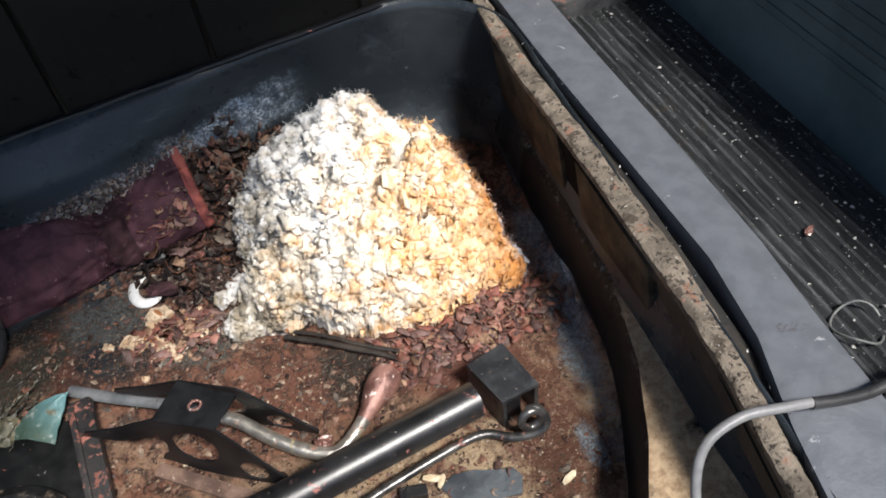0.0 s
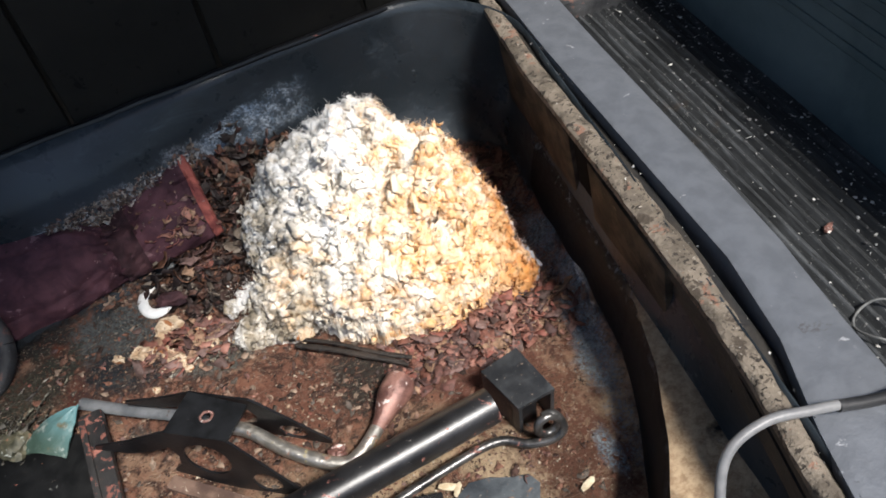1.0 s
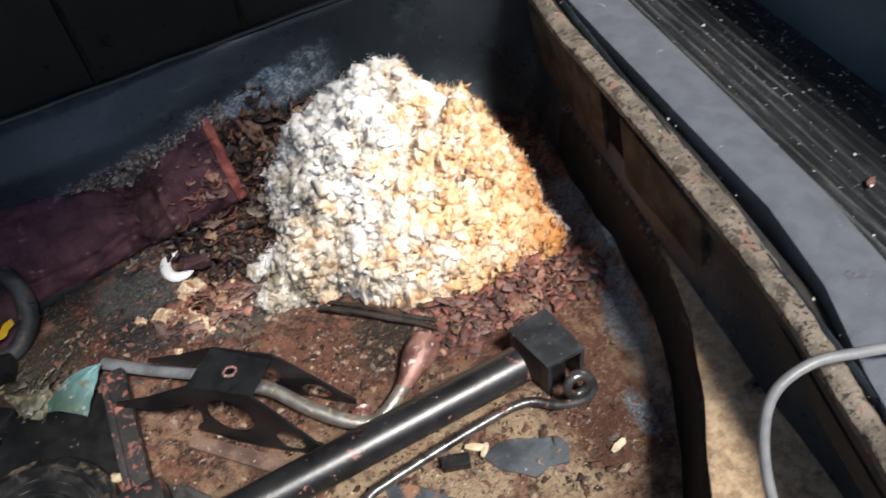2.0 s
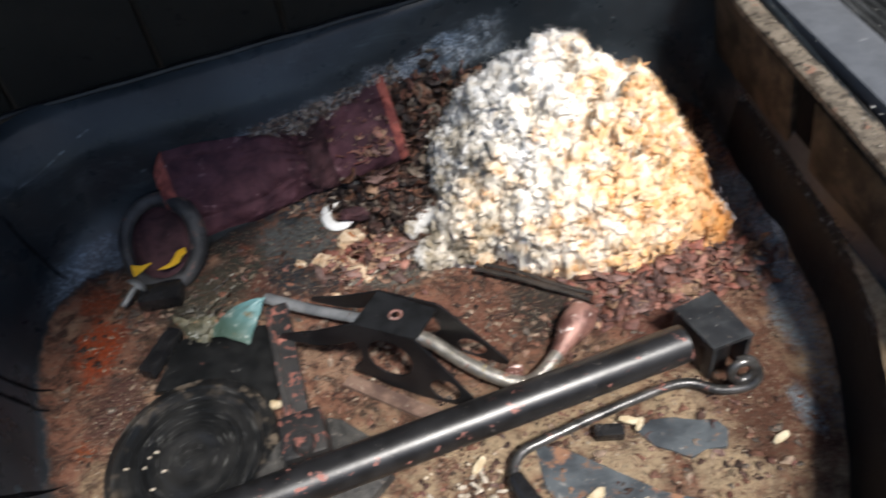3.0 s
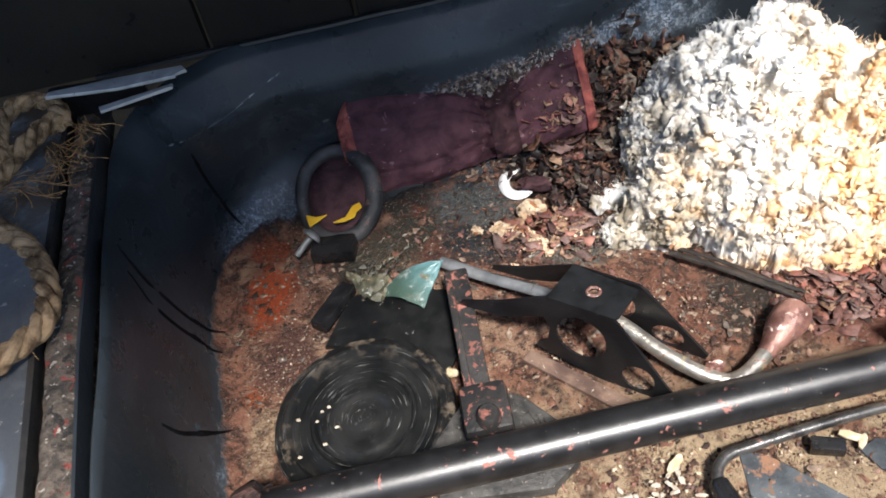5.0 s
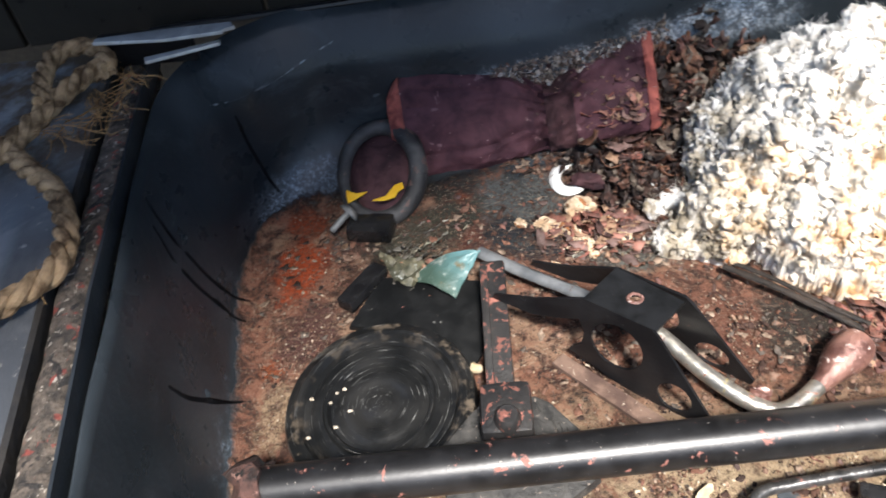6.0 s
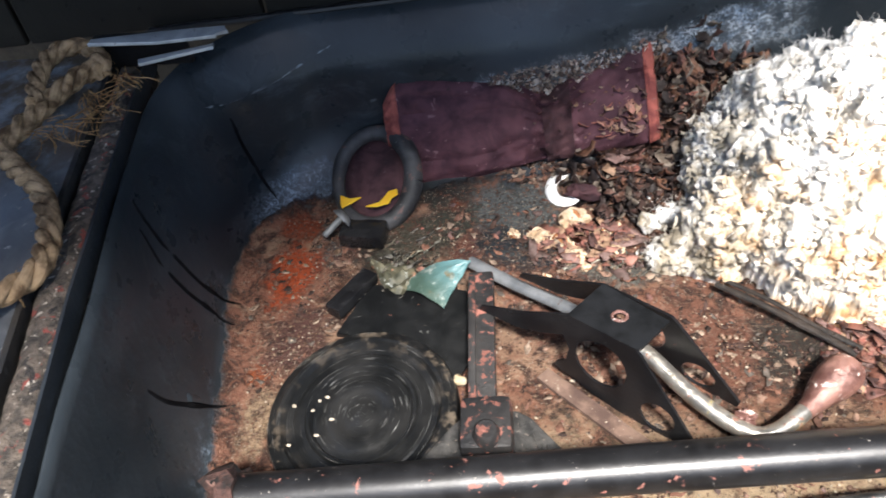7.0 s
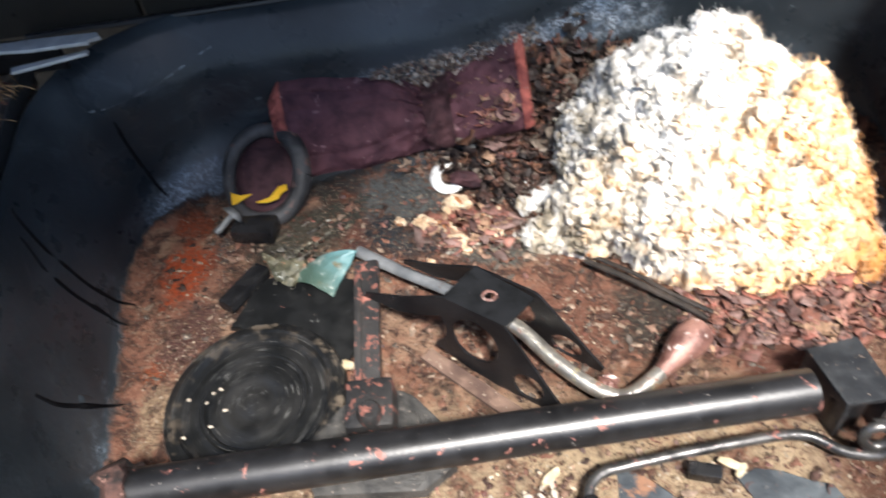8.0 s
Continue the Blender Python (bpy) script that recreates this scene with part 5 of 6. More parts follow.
def build_olive():
    """A crumpled end of film, clay and straw that trails off the teal scrap."""
    bm = bmesh.new()
    grid = []
    for i in range(15):
        u = i / 14
        c = Vector((-0.196, 0.094, 0.009)).lerp(Vector((-0.243, 0.128, 0.007)), u)
        across = Vector((0.58, 0.80, 0)) * (0.013 + 0.005 * math.sin(5 * u) - 0.005 * u)
        row = []
        for j in range(9):
            v = j / 4 - 1
            p = c + across * v * (1 + 0.3 * noise.noise(Vector((u * 6, v, 2))))
            row.append(p + Vector((0, 0, 0.004 + 0.007 * noise.noise(Vector((u * 7, v * 2.2, 0))) - 0.003 * v * v)))
        grid.append(row)
    for low in (0, 1):
        vs = [[bm.verts.new(p - Vector((0, 0, 0.0015 * low))) for p in row] for row in grid]
        for a, b in zip(vs, vs[1:]):
            for j in range(8):
                f = (a[j], b[j], b[j + 1], a[j + 1])
                bm.faces.new(f[::-1] if low else f)
    solid("film_scrap", bm, OLIVE, "crumpled olive-grey film scrap caked with clay", "plastic scrap")


build_olive()


# ---- the nest ----
def nest_height(x, y):
    """Height of the heap of fluff over the floor: one leaning mound and two low lobes."""
    dx, dy = x - 0.234, y - 0.200
    u, v = 0.933 * dx + 0.359 * dy, -0.359 * dx + 0.933 * dy
    u += 0.103 * v
    u, v = u / (0.150 if u < 0 else 0.108), v / (0.160 if v < 0 else 0.160)
    r = (abs(u) ** 2.24 + abs(v) ** 2.24) ** (1 / 2.24)
    h = (0.151 + 0.052 * dx + 0.085 * dy) * max(0.0, 1 - r ** 2.6) ** 0.42
    for px, py, rx, ry, top in ((0.096, 0.149, 0.038, 0.046, 0.086), (0.087, 0.190, 0.066, 0.025, 0.024), (0.062, 0.134, 0.036, 0.022, 0.036), (0.338, 0.088, 0.036, 0.036, 0.052)):
        h = max(h, top * max(0.0, 1 - ((x - px) / rx) ** 2 - ((y - py) / ry) ** 2) ** 0.6)
    h *= 1 - 0.85 * math.exp(-((x - 0.062) / 0.024) ** 2 - ((y - 0.170) / 0.011) ** 2)
    h = max(0.0, h - 0.004)
    q = Vector((x, y, 0))
    return h * (1 + 0.20 * noise.noise(q * 16) + 0.24 * noise.noise(q * 33) + 0.10 * noise.noise(q * 75))


def build_nest():
    rnd = random.Random(5)
    n = 330
    step_x, step_y = 0.42 / n, 0.40 / n
    hs = np.array([[nest_height(step_x * i, -0.01 + step_y * j) for j in range(n + 1)] for i in range(n + 1)])
    slope_x, slope_y = np.gradient(hs, step_x, step_y)
    core = bmesh.new()
    grid = [[None] * (n + 1) for _ in range(n + 1)]
    for i in range(n + 1):
        for j in range(n + 1):
            h = hs[i, j]
            if h <= 0.001:
                continue
            q = Vector((step_x * i, -0.01 + step_y * j, h))
            out = Vector((-slope_x[i, j], -slope_y[i, j], 1.0)).normalized()
            w = q + 0.006 * noise.noise_vector(q * 60) + 0.003 * noise.noise_vector(q * 150)
            big, small = noise.voronoi(w * 48)[0][0], noise.voronoi(w * 135)[0][0]
            lump_up = 0.0130 * (0.50 - big) + 0.0050 * (0.50 - small) + 0.0016 * noise.noise(q * 330)
            q += out * lump_up * min(1.0, h / 0.02)
            grid[i][j] = core.verts.new((q.x, q.y, max(0.0005, q.z)))
    for i in range(n):
        for j in range(n):
            f = [grid[i][j], grid[i + 1][j], grid[i + 1][j + 1], grid[i][j + 1]]
            if None not in f:
                core.faces.new(f)
    for v in [v for v in core.verts if not v.link_faces]:
        core.verts.remove(v)
    for v in core.verts:
        if v.is_boundary:
            v.co.z = -0.004
    kinds = [puff(k, 2) for k in range(10)] + [puff(30 + k, 2) for k in range(8)] + [flake(900 + k, 0.8, 4) for k in range(10)] + [puff(60 + k, 2) for k in range(8)]
    poses = []
    tries = 0
    while len(poses) < 6000 and tries < 320000:
        tries += 1
        x, y = rnd.uniform(0.0, 0.42), rnd.uniform(-0.01, 0.385)
        h = nest_height(x, y)
        if h < 0.004:
            continue
        gx = (nest_height(x + 0.004, y) - nest_height(x - 0.004, y)) / 0.008
        gy = (nest_height(x, y + 0.004) - nest_height(x, y - 0.004)) / 0.008
        if rnd.random() > math.sqrt(1 + gx * gx + gy * gy) / 3.0:
            continue
        k = rnd.random()
        lie = Vector((-gx, -gy, 1.0)).normalized() + Vector((rnd.gauss(0, 0.26), rnd.gauss(0, 0.26), rnd.gauss(0, 0.26)))
        turn = lie.to_track_quat("Z", "Y") @ Euler((0, 0, rnd.uniform(0, 6.28))).to_quaternion()
        if k < 0.28:
            size = rnd.uniform(0.010, 0.024)
            pick, scale = rnd.randrange(10), (size * rnd.uniform(0.8, 1.3), size * rnd.uniform(0.6, 1.0), size * rnd.uniform(0.35, 0.60))
        elif k < 0.56:
            size = rnd.uniform(0.004, 0.010)
            pick, scale = 10 + rnd.randrange(8), (size * rnd.uniform(0.8, 1.8), size, size * rnd.uniform(0.3, 0.7))
        elif k < 0.76:
            size = rnd.uniform(0.003, 0.007)
            pick, scale = 28 + rnd.randrange(8), (size * rnd.uniform(0.8, 1.8), size, size * rnd.uniform(0.5, 1.0))
        else:
            size = rnd.uniform(0.005, 0.013)
            pick, scale = 18 + rnd.randrange(10), (size, size * rnd.uniform(1.4, 2.4), size * 1.0)
        sink = (0.05 if 18 <= pick < 28 else 0.26) * size
        loose = rnd.uniform(0.003, 0.008) if rnd.random() < (0.12 if x < 0.17 else 0.02) else 0.0
        at = Vector((x, y, h)) - lie.normalized() * (sink + rnd.uniform(-0.002, 0.003) - loose)
        poses.append((pick, np.array(Matrix.LocRotScale(at, turn, scale))))
    heap = thing("nest", "heap of matted white and orange-stained nesting fluff", "nest", kind="stuff")
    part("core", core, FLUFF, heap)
    fibres, wisps = [], [fibre(k) for k in range(12)]
    while len(fibres) < 13000:
        x, y = rnd.uniform(0.0, 0.42), rnd.uniform(-0.01, 0.385)
        h = nest_height(x, y)
        if h < 0.004:
            continue
        gx = (nest_height(x + 0.004, y) - nest_height(x - 0.004, y)) / 0.008
        gy = (nest_height(x, y + 0.004) - nest_height(x, y - 0.004)) / 0.008
        if rnd.random() > math.sqrt(1 + gx * gx + gy * gy) / 3.0:
            continue
        lie = Vector((-gx, -gy, 1.0)).normalized() + Vector((rnd.gauss(0, 0.7), rnd.gauss(0, 0.7), rnd.gauss(0, 0.7)))
        size = rnd.uniform(0.005, 0.012)
        fibres.append((rnd.randrange(12), np.array(Matrix.LocRotScale((x, y, h + rnd.uniform(-0.003, 0.006)), lie.to_track_quat("X", "Z") @ Euler((rnd.uniform(0, 6.28), 0, 0)).to_quaternion(), (size, size, size)))))
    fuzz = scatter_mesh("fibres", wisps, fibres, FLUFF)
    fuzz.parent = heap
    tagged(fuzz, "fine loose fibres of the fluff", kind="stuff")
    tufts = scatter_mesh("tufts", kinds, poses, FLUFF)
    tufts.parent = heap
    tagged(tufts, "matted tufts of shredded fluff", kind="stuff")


build_nest()


def build_shell():
    """A small ribbed fragment caught in the fluff."""
    c = Vector((0.212, 0.094, 0.108))
    run = [c + Vector((0.012 * math.cos(a), -0.004 * math.sin(a), 0.010 * math.sin(a))) for a in (-0.9 + 2.3 * k / 40 for k in range(41))]
    solid("ribbed_shell", sweep(run, [0.0024 * (1 + 0.35 * math.sin(k * 1.35)) * (1 - 0.5 * abs(k - 20) / 20) for k in range(41)], 10), SHELL, "curved orange-tan ribbed shell fragment in the nest", "shell")
    lump("tan_scrap", 0.236, 0.090, 0.092, 0.010, 0.006, 0.014, 83, SHELL, "tan scrap caught in the white nest", "scrap")


def litter(name, label, material, areas, size, seed, curl=0.5, lift=0.004, category="leaf litter", wide=1.0, tilt=0.8, shards=0):
    """Loose shreds over elliptical areas: (x, y, rx, ry, count, pile height)."""
    rnd = random.Random(seed)
    kinds = [flake(seed * 20 + k, curl * rnd.uniform(0.3, 1.6), 4, wide) for k in range(10 - shards)] + [shard(seed * 40 + k) for k in range(shards)]
    poses = []
    for x, y, rx, ry, count, pile in areas:
        for _ in range(count):
            a, r = rnd.uniform(0, 6.283), math.sqrt(rnd.random())
            px, py = x + rx * r * math.cos(a), y + ry * r * math.sin(a)
            hit = WELL_TREE.ray_cast(Vector((px, py, 0.125)), Vector((0, 0, -1)))[0]
            if hit is None:
                continue
            z = hit.z + lift + pile * (1 - r * r) * rnd.random()
            poses.append((rnd.randrange(10), placed(px, py, z, rnd.uniform(*size), rnd, None, tilt)))
    return tagged(scatter_mesh(name, kinds, poses, material), label, category, kind="stuff")


litter("dark_litter", "dark brown leaf litter between bag and nest", DARKLEAF,
       ((0.085, 0.300, 0.055, 0.055, 330, 0.035), (0.045, 0.235, 0.050, 0.045, 230, 0.022), (0.015, 0.215, 0.045, 0.030, 110, 0.018), (0.12, 0.320, 0.07, 0.015, 70, 0.015), (0.095, 0.312, 0.045, 0.020, 120, 0.030), (-0.005, 0.245, 0.05, 0.03, 80, 0.03), (0.115, 0.325, 0.055, 0.018, 200, 0.012)), (0.012, 0.028), 11)
litter("red_litter", "red-brown shredded leaves at the foot of the nest", REDLEAF,
       ((0.255, 0.045, 0.085, 0.038, 170, 0.018), (0.315, 0.055, 0.05, 0.03, 80, 0.014), (0.215, 0.012, 0.05, 0.03, 60, 0.006), (-0.01, 0.145, 0.07, 0.028, 110, 0.012), (-0.025, 0.165, 0.05, 0.022, 90, 0.014), (0.36, 0.03, 0.03, 0.05, 60, 0.006), (0.27, 0.03, 0.09, 0.04, 480, 0.008), (0.08, 0.312, 0.06, 0.02, 60, 0.02), (0.33, 0.30, 0.04, 0.03, 60, 0.006), (0.365, 0.22, 0.02, 0.08, 90, 0.006), (0.08, 0.300, 0.05, 0.030, 70, 0.030), (0.018, 0.250, 0.030, 0.020, 100, 0.030)), (0.004, 0.030), 12, 0.3, 0.003, "leaf litter", 0.7, 0.38, 6)
litter("scattered_litter", "bits of brown leaf scattered on the rusty floor", REDLEAF,
       ((0.0, 0.05, 0.33, 0.16, 150, 0.0), (0.15, -0.15, 0.22, 0.10, 120, 0.0), (-0.15, 0.17, 0.15, 0.06, 50, 0.0)), (0.004, 0.012), 13, 0.3, 0.002)


def wall_crust(name, label, material, ends, count, size, seed, proud, category="dirt"):
    """Crumbs stuck to the back wall between two heights that change along it: ends (x, low, top)."""
    rnd = random.Random(seed)
    kinds = [flake(seed * 20 + k, 0.4, 3) for k in range(5)] + [shard(seed * 40 + k) for k in range(5)]
    poses = []
    (xa, la, ta), (xb, lb, tb) = ends
    for _ in range(count):
        u = rnd.random()
        x, z = xa + (xb - xa) * u, la + (lb - la) * u + (ta - la + (tb - lb - ta + la) * u) * rnd.random() ** 1.3
        z += 0.006 * noise.noise(Vector((x * 45, 0, seed)))
        hit = WELL_TREE.ray_cast(Vector((x, 0.12, z)), Vector((0, 1, 0)))[0]
        if hit is not None:
            poses.append((rnd.randrange(10), placed(x, hit.y - 0.001 - proud * rnd.random(), z, rnd.uniform(*size), rnd, None, 1.3)))
    return tagged(scatter_mesh(name, kinds, poses, material), label, category, kind="stuff")


wall_crust("dirt_crust", "ashy tan dirt crusted behind the canvas bag", CRUST, ((-0.125, 0.085, 0.112), (0.06, 0.085, 0.130)), 1500, (0.003, 0.009), 16, 0.004)
wall_crust("wall_litter", "dark leaf litter heaped against the boot wall", DARKLEAF, ((0.045, 0.03, 0.110), (0.165, 0.02, 0.088)), 400, (0.012, 0.026), 17, 0.022, "leaf litter")
wall_crust("wall_leaves", "red-brown leaf bits against the boot wall", REDLEAF, ((0.04, 0.05, 0.116), (0.15, 0.05, 0.100)), 90, (0.010, 0.022), 18, 0.020, "leaf litter")


litter("dirt_flakes", "crumbling flakes of dirt and rust on the floor", DIRT,
       ((0.02, 0.02, 0.30, 0.12, 420, 0.0), (0.12, -0.15, 0.22, 0.09, 260, 0.0), (-0.10, 0.15, 0.18, 0.06, 140, 0.0), (-0.30, 0.08, 0.06, 0.12, 90, 0.0), (-0.06, 0.250, 0.06, 0.014, 170, 0.0), (0.05, 0.02, 0.10, 0.05, 160, 0.0)), (0.004, 0.015), 14, 0.2, 0.0025, "dirt", 0.8, 0.22, 7)


def bag_litter():
    """Leaf bits and crumbs that have fallen on the bag's open end."""
    rnd = random.Random(31)
    kinds = [flake(700 + k, 0.3, 3) for k in range(6)] + [shard(720 + k) for k in range(4)]
    body = next(o for o in bpy.data.objects if o.name == "body" and o.parent and o.parent.name == "canvas_bag")
    tree = BVHTree.FromPolygons([v.co[:] for v in body.data.vertices], [p.vertices[:] for p in body.data.polygons])
    for name, label, material, mx, my, sx, sy, count, lo, hi in (
            ("bag_crumbs", "brown crumbs fallen on the canvas bag", DIRT, 0.0, 0.282, 0.050, 0.026, 190, 0.002, 0.0065),
            ("bag_leaves", "dry brown leaf bits heaped on the canvas bag", REDLEAF, 0.022, 0.268, 0.024, 0.016, 100, 0.008, 0.020)):
        poses = []
        for _ in range(count):
            x, y = rnd.gauss(mx, sx), rnd.gauss(my, sy)
            hit = tree.ray_cast(Vector((x, y, 0.4)), Vector((0, 0, -1)))[0]
            if hit is not None:
                poses.append((rnd.randrange(10), placed(x, y, hit.z + 0.0015, rnd.uniform(lo, hi), rnd, None, 0.6)))
        tagged(scatter_mesh(name, kinds, poses, material), label, "leaf litter", kind="stuff")


bag_litter()


def build_grit():
    rnd = random.Random(21)
    bits = [blob(40 + k, 1, 0.5, 1.7) for k in range(8)]
    poses = []
    for x, y, rx, ry, count, lo, hi in ((0.02, 0.0, 0.36, 0.24, 9500, 0.0008, 0.0026), (0.02, -0.16, 0.33, 0.10, 5200, 0.0009, 0.0032), (-0.31, 0.10, 0.05, 0.14, 900, 0.001, 0.003), (0.03, -0.16, 0.10, 0.05, 700, 0.001, 0.0042), (0.0, 0.03, 0.12, 0.06, 700, 0.001, 0.0034), (0.05, -0.17, 0.13, 0.06, 90, 0.003, 0.006), (0.0, 0.1, 0.28, 0.14, 90, 0.002, 0.006)):
        for _ in range(count):
            a, r = rnd.uniform(0, 6.283), math.sqrt(rnd.random())
            px, py = x + rx * r * math.cos(a), y + ry * r * math.sin(a)
            if py > back_y(px) - 0.09 or px < left_x(py) + 0.05 or px > 0.375:
                continue
            s = lo + (hi - lo) * rnd.random() ** 2.2
            poses.append((rnd.randrange(8), placed(px, py, s * 0.35 + 0.0015, s, rnd, 0.7)))
    tagged(scatter_mesh("grit", bits, poses, GRIT), "rusty grit and crumbs strewn over the floor", "grit", kind="stuff")
    poses = []
    thin = [shard(500 + k) for k in range(8)]
    for _ in range(1100):
        py = rnd.uniform(-0.35, 0.30)
        px = rnd.choice((rnd.uniform(0.50, 0.655), rnd.gauss(0.615, 0.03), rnd.gauss(0.635, 0.02)))
        if 0.50 < px < 0.652:
            s = 0.0012 + 0.0055 * rnd.random() ** 3
            poses.append((rnd.randrange(8), placed(px, py, 0.1535 + s * 0.1, s, rnd, 1.0, 0.35)))
    tagged(scatter_mesh("pale_flakes", thin, poses, FLAKE), "pale paint flakes on the ribbed sill", "flakes", kind="stuff")
    poses = []
    for _ in range(260):
        a = rnd.random()
        if a < 0.45:
            px, py = rnd.uniform(0.05, 0.42), 0.0
            py = back_y(px) - rnd.uniform(0.0, 0.06)
            pz = ground_z(px, py) + 0.001
        elif a < 0.8:
            py = rnd.uniform(-0.42, 0.35)
            px = right_x(py) - rnd.uniform(0.0, 0.02)
            pz = 0.195
        else:
            py = rnd.uniform(-0.45, 0.2)
            px, pz = -0.399 - 0.245 * py - rnd.uniform(0.003, 0.015), 0.201
        s = 0.001 + (0.0022 if a > 0.8 else 0.0035) * rnd.random() ** 2.5
        poses.append((rnd.randrange(8), placed(px, py, pz + s * 0.2, s, rnd, 0.6)))
    tagged(scatter_mesh("edge_crumbs", thin, poses, FLAKE), "pale crumbs along the boot edges", "crumbs", kind="stuff")


build_grit()


# ---- loose single pieces ----
def stick():
    s = thing("split_stick", "dark split stick at the foot of the nest", "stick")
    for off, wide in ((0.0, 0.0042), (0.006, 0.0032)):
        p = smooth_path([(0.090 + off, 0.093 + off, 0.014), (0.125 + off, 0.070 + off, 0.014), (0.160 + off, 0.045 + off * 0.5, 0.012), (0.194 + off, 0.021 + off, 0.008)], 7)
        bm = sweep(p, [wide * (0.7 + 0.5 * abs(noise.noise(q * 60))) for q in p], 8, flat=0.7)
        part("splinter", bm, WOOD, s)


stick()


def lump(name, x, y, z, sx, sy, sz, seed, material, label, category, group="", rz=0.0, rough=0.4):
    v, f = puff(seed, 3) if material in (SCRAP, FLUFF) else blob(seed, 3 if max(sx, sy) > 0.012 else 2, rough, 1.7)
    bm = bmesh.new()
    vs = [bm.verts.new(p) for p in v]
    for t in f:
        bm.faces.new([vs[i] for i in t])
    bmesh.ops.transform(bm, verts=bm.verts, matrix=Matrix.LocRotScale((x, y, z), Euler((0, 0, rz)), (sx, sy, sz)))
    return solid(name, bm, material, label, category, group)


for k, (x, y, sx, sy, sz, rz) in enumerate(((-0.050, 0.158, 0.040, 0.018, 0.012, -0.7), (-0.074, 0.166, 0.020, 0.016, 0.014, 0.2), (-0.016, 0.150, 0.026, 0.014, 0.012, 0.4), (-0.034, 0.138, 0.030, 0.012, 0.010, -0.5), (0.006, 0.142, 0.018, 0.012, 0.010, -0.9))):
    lump("foam_scrap", x, y, 0.006, sx, sy, sz, 60 + k, SCRAP, "beige crumbling foam scrap beside the white ring", "foam scrap", "foam scraps", rz, 0.42)
rnd = random.Random(52)
for k in range(16):
    x, y = rnd.gauss(-0.028, 0.030), rnd.gauss(0.158, 0.016)
    a = rnd.uniform(0.007, 0.016)
    lump("foam_scrap", x, y, 0.005, a, a * rnd.uniform(0.6, 1.0), a * rnd.uniform(0.5, 0.8), 120 + k, SCRAP, "beige crumbling foam scrap beside the white ring", "foam scrap", "foam scraps", rnd.uniform(0, 3), 0.42)
lump("fluff_tuft", -0.038, 0.182, 0.014, 0.030, 0.022, 0.022, 69, SCRAP, "cream tuft of fluff beside the white ring", "fluff", "", 0.2, 0.6)
lump("fluff_tuft", 0.034, 0.172, 0.013, 0.014, 0.022, 0.020, 71, FLUFF, "grey-white tuft fallen from the nest", "fluff", "", 0.5, 0.6)
lump("curled_leaf", -0.028, 0.219, 0.016, 0.034, 0.016, 0.018, 72, DARKCLOTH, "dark curled leaf lying in the white ring", "leaf", "", -0.25)


def build_straw():
    """Grey-green straw and splinters between the ring and the teal scrap."""
    rnd = random.Random(77)
    kinds = [flake(820 + k, 0.15, 5, 0.22) for k in range(6)]
    poses = []
    for x, y, rx, ry, turn, count in ((-0.222, 0.125, 0.020, 0.030, 0.9, 18), (-0.195, 0.150, 0.018, 0.026, 1.1, 12), (-0.246, 0.092, 0.014, 0.020, 1.0, 8), (0.0, 0.125, 0.06, 0.02, 0.2, 12)):
        for _ in range(count):
            size = rnd.uniform(0.008, 0.026)
            m = Matrix.LocRotScale((rnd.gauss(x, rx * 0.6), rnd.gauss(y, ry * 0.6), 0.003 + 0.005 * rnd.random()), Euler((rnd.gauss(0, 0.3), rnd.gauss(0, 0.15), turn + rnd.gauss(0, 0.35))), (size, size, size * 0.6))
            poses.append((rnd.randrange(6), np.array(m)))
    tagged(scatter_mesh("straw", kinds, poses, STRAW), "grey-green straw and splinters on the dirty floor", "straw", kind="stuff")


build_straw()
lump("clay_crumb", 0.096, -0.044, 0.009, 0.018, 0.014, 0.018, 73, SOCKET, "pinkish clay crumb beside the wrench", "crumb")
build_shell()
lump("pale_pebble", -0.136, -0.014, 0.010, 0.012, 0.010, 0.010, 74, CHIP, "pale pebble beside the black lid", "pebble")
lump("nut_shell", 0.103, 0.104, 0.012, 0.022, 0.018, 0.018, 75, SCRAP, "tan nut shell at the foot of the nest", "shell")


def chip_piece():
    bm = slab([(-0.013, -0.003), (-0.004, -0.0048), (0.009, -0.004), (0.014, 0.001), (0.010, 0.0045), (-0.003, 0.005), (-0.012, 0.002)], 0.0, 0.0026, 0.0008)
    return solid("wood_chip", bm, CHIP, "pale split wood chip on the dirty floor", "wood chip", "wood chips")


first_chip = chip_piece()
first_chip.matrix_basis = pose(0.128, -0.182, 0.0055, 3, 4, 30)
CHIPS = ((0.041, -0.127, 0.006, 40, 0.75), (0.182, -0.121, 0.008, -25, 0.75), (0.189, -0.127, 0.008, 50, 0.6), (0.012, -0.155, 0.005, 10, 0.5),
         (0.300, -0.170, 0.005, 20, 0.7), (0.085, -0.195, 0.005, 140, 0.5))
for x, y, z, a, s in CHIPS:
    c = copy_thing(first_chip, pose(x, y, z, 8 * math.sin(a), 8 * math.cos(a), a))
    c.scale = (s, s, s)
for k in range(38):
    rnd = random.Random(300 + k)
    x, y = rnd.gauss(0.022, 0.020), rnd.gauss(-0.156, 0.011)
    lump("white_crumb", x, y, 0.006, rnd.uniform(0.004, 0.010), rnd.uniform(0.003, 0.005), rnd.uniform(0.002, 0.0035), 90 + k % 9, CRUMBWHITE, "white crumb in a pile by the jack tube", "crumb", "white crumbs", rnd.uniform(0, 3), 0.45)
